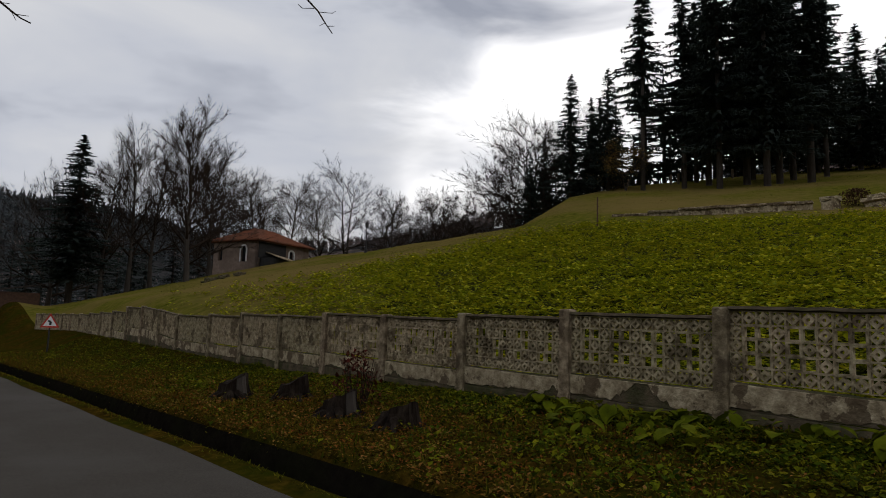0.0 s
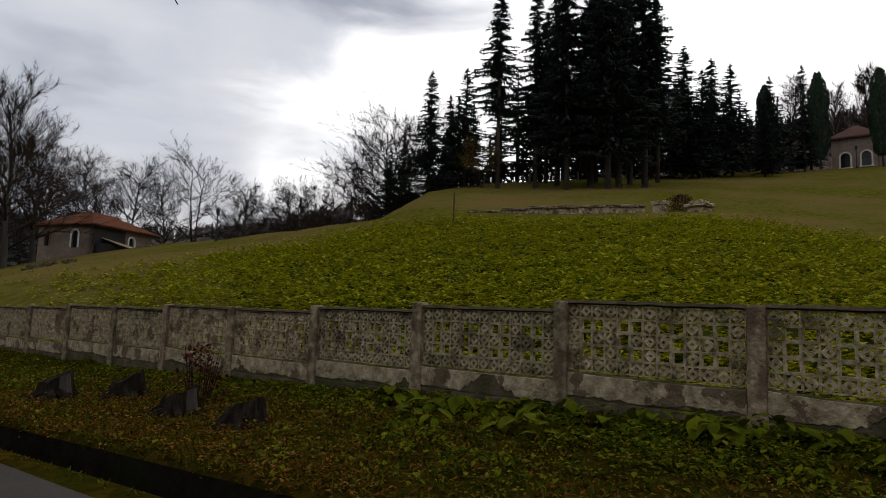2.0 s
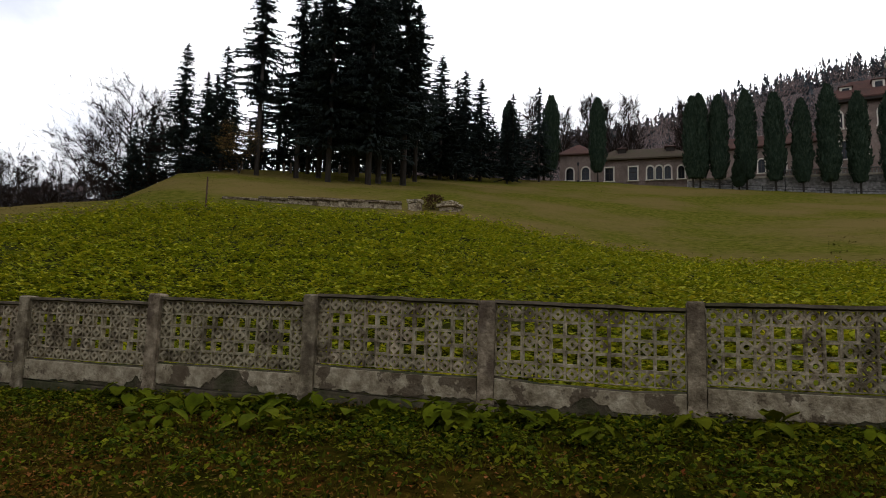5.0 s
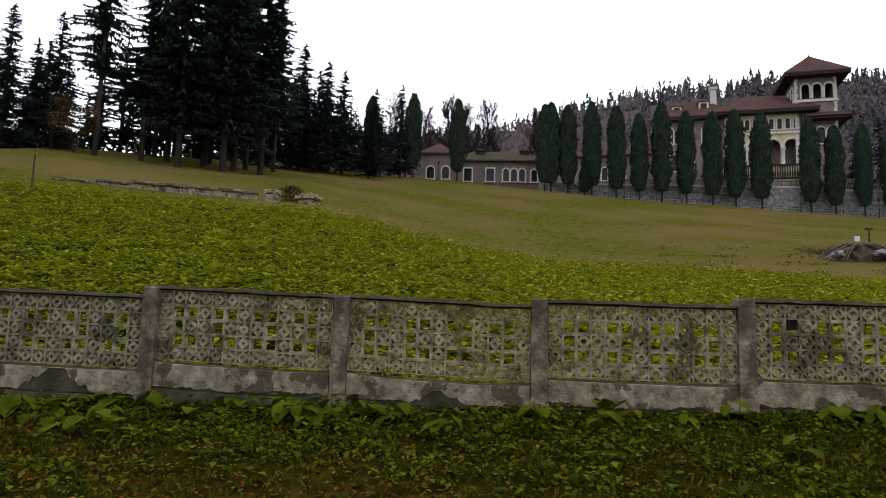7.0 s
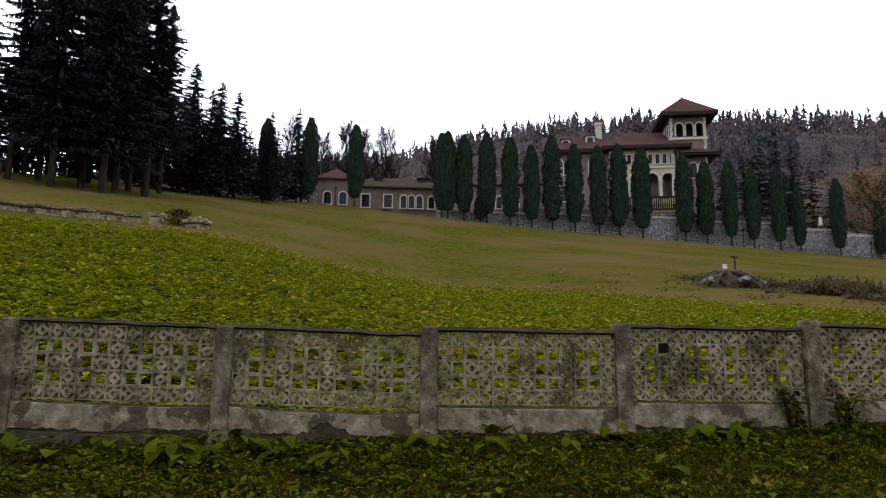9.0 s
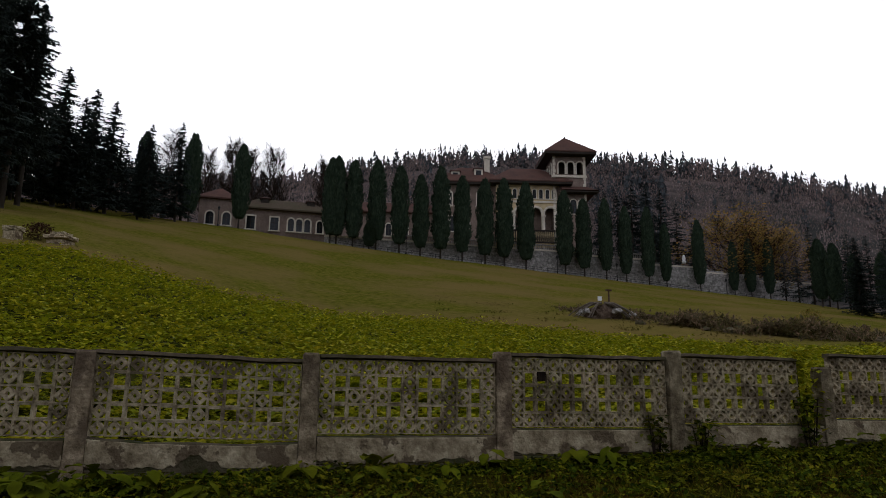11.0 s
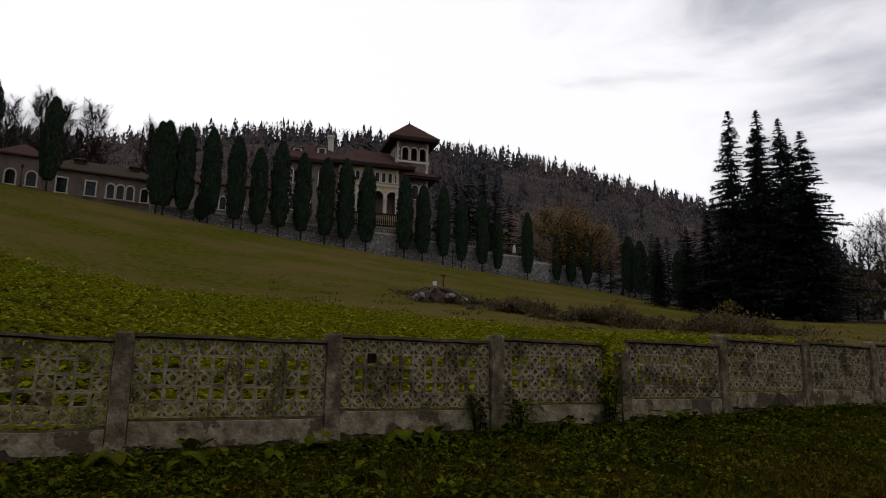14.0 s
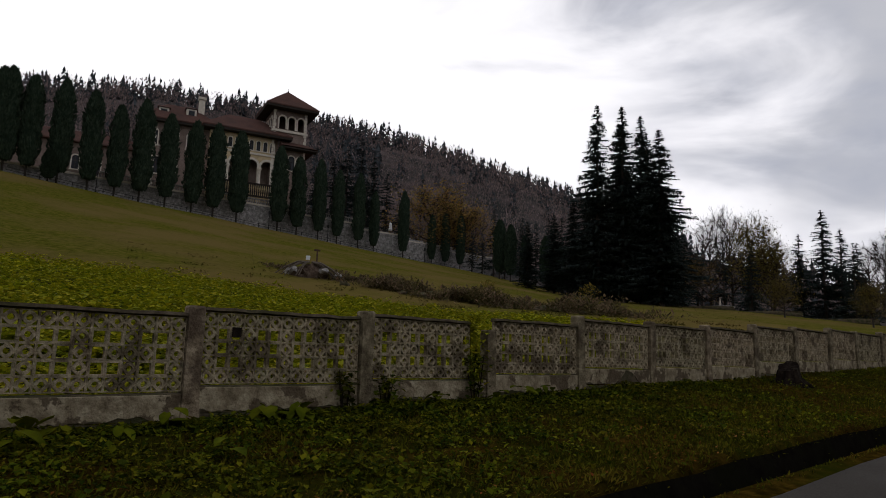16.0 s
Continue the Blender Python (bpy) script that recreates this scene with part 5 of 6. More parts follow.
# low porch wall, and a dark panel standing for the open porch's shade
part("porch_wall", Shape().box(0.3, -1.6, -1.0, 4.6, -0.02, 1.2).box(0.05, -0.06, 1.2, 4.4, -0.01, 3.0), M["metal"], house, "porch with the shade inside it as a dark panel")
part("porch_roof", Shape().add([(1.2, -2.3, 1.15), (5.0, -2.3, 0.75), (5.0, -0.03, 1.5), (1.2, -0.03, 1.9), (1.2, -2.3, 1.25), (5.0, -2.3, 0.85), (5.0, -0.03, 1.6), (1.2, -0.03, 2.0)], [(3, 2, 1, 0), (4, 5, 6, 7), (0, 1, 5, 4), (1, 2, 6, 5), (2, 3, 7, 6), (3, 0, 4, 7)]), M["concrete"], house)
part("lean_to", Shape().add([(8.52, 0.5, -1), (10.6, 0.5, -1), (10.6, 4, -1), (8.52, 4, -1), (8.52, 0.5, 2.6), (10.6, 0.5, 1.2), (10.6, 4, 1.2), (8.52, 4, 2.6)], [(0, 1, 5, 4), (1, 2, 6, 5), (2, 3, 7, 6), (4, 5, 6, 7)]), M["dressed"], house)


# ---- leaf field behind the fence ----
def clumped(xy, seed):
    """Uneven cover: clumps a hand to a stride across, between 0 and 1."""
    x, y = xy[:, 0] + 0.15 * np.sin(5 * xy[:, 1] + seed), xy[:, 1] + 0.2 * np.sin(4 * xy[:, 0])
    k = np.sin(9.1 * x + seed) * np.sin(7.3 * y + 2 * seed) + 0.8 * np.sin(17 * x - 6 * y + seed) * np.sin(14 * y + 3 * x) + 0.9 * np.sin(3.1 * x + 1.7 * y + seed) * np.sin(3.7 * y - 1.1 * x)
    return np.clip(0.5 + 0.55 * k, 0.04, 1)


rng = np.random.default_rng(21)
n = 62000
az = rng.uniform(-58, 80, n)
lo = 6.75 / np.cos(np.radians(np.clip(az, -74, 74)))
hi = np.interp(az, _f[:, 0], _f[:, 1]) * rng.uniform(0.88, 1.06, n) * np.where((az > 12) & (az < 34), 0.955, 1.0)
rr = lo * (np.maximum(hi, lo * 1.05) / lo) ** (rng.uniform(0, 1, n) ** 0.8)
xy = np.stack([HX + rr * np.cos(np.radians(az)), HY + rr * np.sin(np.radians(az))], 1)
keep = (xy[:, 0] > 6.35) & (rng.uniform(0, 1, n) < np.clip((72 - az) / 22, 0.05, 1))
xy, rr = xy[keep], rr[keep]
keep = rng.uniform(0, 1, len(xy)) < 0.35 + 0.8 * clumped(xy * 0.45, 4.0)
xy, rr = xy[keep], rr[keep]
# each plant is a low dome of leaves round its middle
LEAVES = 6
span = (0.075 + 0.0026 * rr) * rng.uniform(0.7, 1.4, len(xy)) * np.where((xy[:, 1] < -1) & (rr < 20), 1.2, 1.0)
high = rng.uniform(0.06, 0.20, len(xy))
turn = rng.uniform(0, 6.283, len(xy))
ids = np.repeat(np.arange(len(xy)), LEAVES)
ang = turn[ids] + np.tile(np.arange(LEAVES) * 2.4, len(xy)) + rng.normal(0, 0.3, len(ids))
out = rng.uniform(0.05, 0.75, len(ids))
p = np.stack([xy[ids, 0] + np.cos(ang) * span[ids] * out, xy[ids, 1] + np.sin(ang) * span[ids] * out, np.zeros(len(ids))], 1)
p[:, 2] = ground(p[:, 0], p[:, 1]) + 0.02 + high[ids] * (1.0 - out ** 2) + rng.uniform(0, 0.03, len(ids))
tri = leaf_tris(p, ang, 0.30 - 0.75 * out + rng.normal(0, 0.3, len(ids)), span[ids] * rng.uniform(0.6, 1.0, len(ids)), 0.3, 0.9).reshape(-1, 6, 3)[:, [0, 1, 2, 5]]
s = Shape()
s.v = [tuple(c) for c in tri.reshape(-1, 3).tolist()]
s.f = [f for i in range(len(tri)) for f in ((4 * i, 4 * i + 1, 4 * i + 2), (4 * i, 4 * i + 2, 4 * i + 3))]
tagged(new("leaf_field", s.mesh("leaf_field", M["leaf"])), "slope thickly grown with broad yellow-green leaves", "plants", kind="stuff")

# ---- verge between ditch and fence ----
def verge_spots(n, y0, y1):
    y = rng.uniform(y0, y1, n)
    # denser towards the middle, where the camera passes
    y = np.where(rng.uniform(0, 1, n) < 0.5, y * 0.45, y)
    return np.stack([2.62 - 0.022 * y + rng.uniform(0, 1, n) * (3.42 + 0.022 * y), y], 1)


def patch(xy, seed):
    """A slow change from 0 to 1 over the verge."""
    return 0.5 + 0.5 * np.sin(1.7 * xy[:, 0] + seed) * np.sin(0.9 * xy[:, 1] + 2 * seed)


xy = verge_spots(170000, -28, 30)
browns = np.clip(0.36 - 0.16 * (xy[:, 0] - 3.6) + 0.06 * np.clip(xy[:, 1] - 1, -5, 5) - 0.05 * np.clip(xy[:, 1] - 8, 0, 12) + 0.45 * (patch(xy, 1.0) - 0.5), 0.03, 1)
xy = xy[rng.uniform(0, 1, len(xy)) < browns * (0.35 + clumped(xy, 0.3)) * 1.3 * np.where(xy[:, 1] < 1.8, 0.45, 1.0)]
tagged(new("fallen_leaves", leaf_sheet(xy, rng.uniform(0.0, 0.06, len(xy)), rng.uniform(0.016, 0.046, len(xy)), rng, 0.7, (-0.5, 0.8)).mesh("fallen_leaves", M["fallen"])), "brown and orange fallen leaves in the grass", "leaves", kind="stuff")
xy = np.concatenate([verge_spots(42000, -28, 30), verge_spots(16000, -26, -3)])
n = len(xy)
p = np.stack([xy[:, 0], xy[:, 1], ground(xy[:, 0], xy[:, 1]) - 0.01], 1)
tagged(new("verge_grass", soup(leaf_tris(p, rng.uniform(0, 6.283, n), rng.uniform(0.2, 1.3, n), rng.uniform(0.03, 0.10, n), 0.2, 0.25)).mesh("verge_grass", M["grass"])), "short rough grass on the verge", "grass", kind="stuff")
xy = verge_spots(270000, -28, 30)
greens = np.clip(0.60 + 0.34 * (xy[:, 0] - 4.4) - 0.11 * np.clip(xy[:, 1] - 1.5, 0, 5) * (xy[:, 0] < 5.3) + 0.08 * np.clip(xy[:, 1] - 7.5, 0, 5) + 0.6 * (patch(xy, 2.2) - 0.5), 0.03, 0.85) * np.clip(1 + (xy[:, 1] + 4) * 0.12 * (xy[:, 0] < 5.5), 0.3, 1)
cover = clumped(xy, 1.9)
keep = rng.uniform(0, 1, len(xy)) < greens * cover * 1.6
xy, cover = xy[keep], cover[keep]
tagged(new("ground_ivy", leaf_sheet(xy, rng.uniform(0.01, 0.09, len(xy)) * (0.3 + cover) * np.clip((6.3 - xy[:, 0]) * 1.2, 0.25, 1), 0.016 + 0.058 * rng.uniform(0, 1, len(xy)) ** 2.2, rng, 0.85, (-0.9, 0.9)).mesh("ground_ivy", M["deep_leaf"])), "low dark green weeds at the fence's foot", "plants", kind="stuff")
# taller mixed weeds against the fence
n = 19000
y = rng.uniform(-12, 14, n)
x = 6.0 - np.abs(rng.normal(0, 1.0, n)) * np.where((y > -1.5) & (y < 4.5), 0.42, 0.2) - 0.2 * np.clip(np.sin(1.3 * y) * np.sin(0.47 * y + 1), 0, 1) * rng.uniform(0, 2, n)
tall = 0.01 + 0.12 * rng.uniform(0, 1, n) * np.clip(0.45 + 0.55 * np.sin(2.1 * y + 0.6) * np.sin(0.83 * y), 0.1, 1) * np.clip(1.1 - (6.0 - x) * 0.9, 0.2, 1)
tagged(new("fence_weeds", leaf_sheet(np.stack([x, y], 1), tall, rng.uniform(0.025, 0.075, n), rng, 0.75, (-1.0, 0.7)).mesh("fence_weeds", M["deep_leaf"])), "dark leafy weeds crowding the fence's foot", "plants", kind="stuff")
# tufts hanging over the ditch's lips
n = 4200
y = rng.uniform(-20, 24, n)
x = np.where(rng.uniform(0, 1, n) < 0.75, 1.93, 2.66) - 0.022 * y + rng.normal(0, 0.04, n)
p = np.stack([x, y, ground(x, y) - 0.01], 1)
tagged(new("ditch_grass", soup(leaf_tris(p, rng.uniform(0, 6.283, n), rng.uniform(-0.2, 1.2, n), rng.uniform(0.025, 0.06, n), 0.2, 0.35)).mesh("ditch_grass", M["grass"])), "grass tufts along the ditch", "grass", kind="stuff")

# ---- rough grass on the meadow ----
n = 52000
az = rng.uniform(-66, 74, n)
r1, r2 = np.interp(az, _f[:, 0], _f[:, 1]), np.interp(az, _r[:, 0], _r[:, 1])
rr = r1 * 0.96 * (np.maximum(r2 * 1.02, r1 * 1.1) / (r1 * 0.96)) ** rng.uniform(0, 1, n)
x, y = HX + rr * np.cos(np.radians(az)), HY + rr * np.sin(np.radians(az))
lush = 0.5 + 0.5 * np.sin(0.21 * x + 0.13 * y) * np.sin(0.17 * y - 0.09 * x + 1.0)
keep = (rng.uniform(0, 1, n) < 0.35 + 0.65 * lush) & (x > 9)
x, y, rr = x[keep], y[keep], rr[keep]
n = len(x)
p = np.stack([x, y, ground(x, y) - 0.02], 1)
tagged(new("meadow_tufts", soup(leaf_tris(p, rng.uniform(0, 6.283, n), rng.uniform(-0.1, 0.9, n), (0.06 + 0.0014 * rr) * rng.uniform(0.5, 1.3, n), 0.2, 0.4)[::2]).mesh("meadow_tufts", M["meadow_grass"])), "rough tufted grass on the meadow", "grass", kind="stuff")


# ---- garden remains on the slope ----
def rough_box(x0, y0, z0, x1, y1, z1, rng, j=0.03, n=2):
    """A block of stone with worn, uneven faces."""
    bm = bmesh.new()
    bmesh.ops.create_cube(bm, size=1.0)
    bmesh.ops.subdivide_edges(bm, edges=bm.edges[:], cuts=n, use_grid_fill=True)
    s = Shape()
    for v in bm.verts:
        c = v.co
        k = 0.94 if sum(abs(abs(q) - 0.5) < 1e-4 for q in c) >= 2 else 1.0
        v.co = ((x0 + x1) / 2 + c.x * (x1 - x0) * k + rng.uniform(-j, j), (y0 + y1) / 2 + c.y * (y1 - y0) * k + rng.uniform(-j, j), (z0 + z1) / 2 + c.z * (z1 - z0) * k + rng.uniform(-j, j))
    bm.verts.index_update()
    s.v = [tuple(v.co) for v in bm.verts]
    s.f = [tuple(v.index for v in f.verts) for f in bm.faces]
    bm.free()
    return s


rnd = random.Random(4)
basin = thing("balustrade", (36.5, 17.0, 0), "ruined curved stone balustrade with a worn coping on the slope", "balustrade")
arc = [(33.0, 23.6), (34.1, 21.8), (35.0, 20.3), (35.8, 18.8), (36.5, 17.4), (37.1, 16.0), (37.7, 14.7), (38.0, 13.9)]
for i, ((x0, y0), (x1, y1)) in enumerate(zip(arc, arc[1:])):
    g = min(float(ground(x0, y0)), float(ground(x1, y1))) - 0.3
    L, yaw = math.hypot(x1 - x0, y1 - y0), math.degrees(math.atan2(y1 - y0, x1 - x0))
    h = (0.42, 0.60, 0.72, 0.80, 0.80, 0.78, 0.76)[i]
    m = pose((x0 + x1) / 2 - 36.5, (y0 + y1) / 2 - 17.0, g, 0, 0, yaw)
    o = part("wall_run", rough_box(-L / 2, -0.16, -0.4, L / 2, 0.16, h - 0.16, rnd, 0.035, 4), M["plaster"], basin)
    o.matrix_local = m
    o = part("coping", rough_box(-L / 2 - 0.02, -0.3, h - 0.158, L / 2 + 0.02, 0.3, h, rnd, 0.03, 4), M["post"], basin, "pale weathered coping")
    o.matrix_local = m
    if i in (2, 4, 5):
        o = part("pier", rough_box(-0.2, -0.22, -0.4, 0.2, 0.22, h - 0.14, rnd, 0.015), M["plaster"], basin)
        o.matrix_local = m @ pose(-L / 2, -0.02, 0)
for x, y, w, h, cap in ((38.2, 13.05, 0.36, 0.70, 0.05), (39.1, 11.0, 0.52, 0.42, 0.14)):
    g = float(ground(x, y)) - 0.25
    ped = thing("pedestal", (x, y, g), "weathered pale stone pedestal with a broad cap", "pedestal", "pedestals on the slope", yaw=-20)
    part("shaft", rough_box(-w, -w, -0.3, w, w, h, rnd, 0.03, 3), M["plaster"], ped)
    part("cap", rough_box(-w - cap, -w - cap, h + 0.002, w + cap, w + cap, h + 0.24, rnd, 0.03, 3), M["concrete"], ped)
    if cap > 0.1:
        part("cap_stone", rough_box(-w * 0.8, -w * 0.8, h + 0.243, w * 0.8, w * 0.8, h + 0.42, rnd, 0.03, 3), M["concrete"], ped)


def shrub(name, xy, r, h, n, mat, label, seed, blade=0.12):
    """A low shrub: thin stems and many small blades."""
    g = np.random.default_rng(seed)
    z = float(ground(*xy)) - 0.03
    ob = thing(name, (*xy, z), label, "shrub")
    st = Shape()
    for i in range(14):
        a, q = g.uniform(0, 6.283), g.uniform(0.2, 0.9)
        st.tube((0.1 * math.cos(a), 0.1 * math.sin(a), -0.05), (r * q * math.cos(a), r * q * math.sin(a), h * g.uniform(0.6, 1.0)), 0.012, 0.004, 3, False)
    part("stem", st, M["twigs"], ob)
    a, c = g.uniform(0, 6.283, n), g.uniform(0.05, 1, n)
    rr = r * np.sqrt(np.clip(1.05 - c * c, 0, 1)) * g.uniform(0.3, 1.1, n)
    p = np.stack([rr * np.cos(a), rr * np.sin(a), h * c], 1)
    tagged(part("foliage", soup(leaf_tris(p, g.uniform(0, 6.283, n), g.uniform(-0.6, 1.2, n), blade * g.uniform(0.6, 1.5, n), 0.3, 0.6)), M[mat], ob), kind="stuff")
    return ob


shrub("dry_shrub", (39.6, 12.3), 0.95, 0.95, 1100, "dryleaf", "brown dry shrub beside the stone pedestals", 31)
shrub("red_shrub", (4.35, 7.1), 0.35, 0.75, 420, "redleaf", "small dark red shrub among the tree stumps", 32, 0.06)
shrub("yellow_shrub", (26.5, -36.0), 0.9, 1.6, 500, "olive", "thin yellowing shrub at the field's edge", 33, 0.14)
shrub("yellow_shrub", (33.0, -33.0), 0.9, 1.1, 400, "olive", "thin yellowing shrub at the field's edge", 34, 0.14)


def pole(name, xy, h, r, label, category, mat="rust"):
    z = float(ground(*xy))
    ob = thing(name, (*xy, z), label, category)
    part("shaft", Shape().tube((0, 0, -0.4), (0, 0, h), r, r * 0.85, 8), M[mat], ob)
    for i in range(3):
        part("hook", Shape().box(-0.012, -0.10, h * (0.45 + 0.22 * i), 0.012, -r * 0.8, h * (0.45 + 0.22 * i) + 0.02), M[mat], ob)
    return ob


pole("iron_post", (28.3, 21.2), 1.65, 0.045, "rusty iron post standing in the leaf field", "post")


def lamp_post(x, y, h, group):
    z = float(ground(x, y))
    ob = thing("lamp_post", (x, y, z), "black iron lamp post with a small lantern", "lamp post", group)
    part("pole", Shape().lathe([(0.14, -0.3), (0.14, 0.25), (0.07, 0.4), (0.05, h - 0.5)], n=8), M["metal"], ob)
    lan = part("lantern", Shape().lathe([(0.06, h - 0.5), (0.16, h - 0.38), (0.2, h - 0.08)], n=6), M["metal"], ob)
    part("lantern_cap", Shape().lathe([(0.24, h - 0.078), (0.12, h + 0.06), (0.03, h + 0.16)], n=6), M["metal"], lan)


lamp_post(31.0, 48.4, 2.7, "")
for x, y in ((103.0, 8.5), (102.6, -21.1), (102.6, -48), (102.6, -59.5), (102.6, -82.1)):
    lamp_post(x, y, 3.1, "lamps of the avenue")

# low rail along the foot of the terrace wall
rail = thing("iron_railing", (102.2, 0, 0), "low dark iron railing along the avenue's lower edge", "railing")
ys = list(range(-90, -6, 4))
for a, b in zip(ys, ys[1:]):
    za, zb = float(ground(102.2, a)), float(ground(102.2, b))
    part("post", Shape().tube((0, a, za - 0.2), (0, a, za + 0.75), 0.05, 0.05, 6), M["metal"], rail)
    part("bar", Shape().tube((0, a, za + 0.7), (0, b, zb + 0.7), 0.03, 0.03, 5), M["metal"], rail)
    part("bar", Shape().tube((0, a, za + 0.35), (0, b, zb + 0.35), 0.03, 0.03, 5), M["metal"], rail)

# pale statues on the terrace wall
for x, y, z, k in ((106.1, -69.0, 24.24, 1.0), (106.1, -75.8, 23.9, 0.8)):
    tagged(new("statue", Shape().lathe([(0.5 * k, 0), (0.5 * k, 0.5 * k), (0.3 * k, 0.55 * k), (0.45 * k, 1.1 * k), (0.3 * k, 1.5 * k), (0.32 * k, 1.8 * k), (0.05, 2.0 * k)], (x, y, z), 10).mesh("statue", M["white"], True)), "pale weathered stone figure on the terrace wall", "statue", "statues on the terrace")

# ---- rubble and brush to the right of the field ----
mg = float(ground(36.5, -20.6))
mound = thing("rubble_mound", (36.5, -20.6, mg), "heap of earth, roots and pale boulders with dark hollow", "mound", yaw=-30)
bm = bmesh.new()
bmesh.ops.create_icosphere(bm, subdivisions=3, radius=1.0)
for v in bm.verts:
    k = 1 + 0.28 * noise.noise(v.co * 2.2) + 0.12 * noise.noise(v.co * 6)
    v.co = Vector((v.co.x * 0.7 * k, v.co.y * 1.25 * k, v.co.z * 0.9 * k - 0.1))
s = Shape()
bm.verts.index_update()
s.v, s.f = [tuple(v.co) for v in bm.verts], [tuple(v.index for v in f.verts) for f in bm.faces]
bm.free()
part("earth", s, M["mound"], mound)
for i in range(8):
    a, q = rnd.uniform(0, 6.283), rnd.uniform(0.12, 0.26)
    x, y = 0.95 * math.cos(a), 1.8 * math.sin(a)
    o = part("boulder", rough_box(-q, -q * 0.8, -q * 0.5, q, q * 0.8, q * 0.5, rnd, 0.07), M["stone"], mound)
    o.matrix_local = pose(x, y, 0.15 + 0.5 * rnd.random() * (1 - abs(math.sin(a))), rnd.uniform(-20, 20), rnd.uniform(-20, 20), rnd.uniform(0, 180))
for i in range(15):
    # roots arch from the crown out to both flanks, leaving a dark hollow between
    k = (1 if i % 2 else -1) * rnd.uniform(0.25, 1.6)
    c, d, o = math.cos(k), math.sin(k), rnd.uniform(0.8, 1.15)
    pts = [Vector((-0.1, 0.15 * d, 0.92)), Vector((-0.62 * c - 0.1, 0.75 * d, 0.88 * o - 0.06)), Vector((-1.0 * c - 0.05, 1.45 * d * o, 0.45 * o)), Vector((-1.35 * c, 2.1 * d * o, -0.08))]
    rt, w = Shape(), rnd.uniform(0.035, 0.085)
    for a, b in zip(pts, pts[1:]):
        rt.tube(a, b, w, w * 0.78, 6)
        w *= 0.78
    part("root", rt, M["stumpcut"], mound, "pale bare root")
post = thing("marker_post", (36.9, -21.3, float(ground(36.9, -21.3))), "dark post with a crosspiece beside the mound", "post")
part("stake", Shape().tube((0, 0, -0.2), (0, 0, 1.65), 0.06, 0.05, 7), M["rust"], post)
part("crosspiece", Shape().box(-0.05, -0.2, 1.652, 0.05, 0.2, 1.76), M["rust"], post)
plate = thing("marker_plate", (36.6, -20.5, mg + 0.95), "small white plate on top of the mound", "sign")
part("plate", Shape().box(-0.015, -0.14, 0.12, 0.015, 0.14, 0.40), M["white"], plate)
part("stick", Shape().tube((0.03, 0, -0.1), (0.03, 0, 0.3), 0.015, 0.015, 5), M["rust"], plate)

g = np.random.default_rng(8)
n = 36000
t = g.uniform(0.1, 1, n) ** 0.7
BRUSH_T, BRUSH_X, BRUSH_Y = [0, 0.18, 0.32, 0.55, 0.8, 1.0], [46.0, 42.5, 36.0, 29.5, 24.0, 19.0], [-15.5, -20.5, -23.0, -24.0, -25.8, -28.5]
bx = np.interp(t, BRUSH_T, BRUSH_X) + g.normal(0, 1.0, n) * (0.6 + t)
by = np.interp(t, BRUSH_T, BRUSH_Y) + g.normal(0, 0.8, n) * (0.6 + t)
gap = np.sin(0.9 * bx + 1.3 * by) * np.sin(1.7 * by - 0.6 * bx) > -0.25
bx, by = bx[gap], by[gap]
n = len(bx)
hump = 0.22 + 0.40 * np.sin(2.3 * bx) * np.sin(1.7 * by + 1) + 0.35 * np.sin(0.9 * bx + 0.6 * by)
p = np.stack([bx, by, ground(bx, by) + g.uniform(0, 1.0, n) * np.clip(hump + g.normal(0.2, 0.2, n), 0.05, 1.0) * np.interp(bx, [20, 32, 38, 46], [0.95, 0.8, 0.45, 0.3])], 1)
tagged(new("dry_brush", soup(leaf_tris(p, g.uniform(0, 6.283, n), g.uniform(-0.6, 1.1, n), g.uniform(0.08, 0.36, n), 0.2, 0.42)).mesh("dry_brush", M["brush"])), "band of dry brown brush over old rubble", "brush", kind="stuff")
for i in range(26):
    k = g.uniform(0.3, 1)
    x = float(np.interp(k, BRUSH_T, BRUSH_X) + g.normal(0, 0.9)) - 0.6
    y = float(np.interp(k, BRUSH_T, BRUSH_Y) + g.normal(0, 0.8)) + 0.5
    q = g.uniform(0.12, 0.30)
    o = new("boulder", rough_box(-q, -q * 0.8, -q * 0.5, q, q * 0.8, q * 0.5, rnd, 0.06).mesh("boulder", M["footing"]))
    o.matrix_world = pose(x, y, float(ground(x, y)) + q * 0.2, g.uniform(-15, 15), g.uniform(-15, 15), g.uniform(0, 180))
    tagged(o, "grey boulder lying in the dry brush", "rock", "boulders in the brush")
for i in range(14):
    q = g.uniform(0.15, 0.35)
    x, y = 18.0 + g.normal(0, 0.9), 48.2 + g.normal(0, 0.7)
    o = new("boulder", rough_box(-q, -q * 0.8, -q * 0.5, q, q * 0.8, q * 0.5, rnd, 0.06).mesh("boulder", M["footing"]))
    o.matrix_world = pose(x, y, float(ground(x, y)) + q * 0.2, g.uniform(-15, 15), 0, g.uniform(0, 180))
    tagged(o, "grey boulder in a small heap on the slope", "rock", "boulders on the slope")

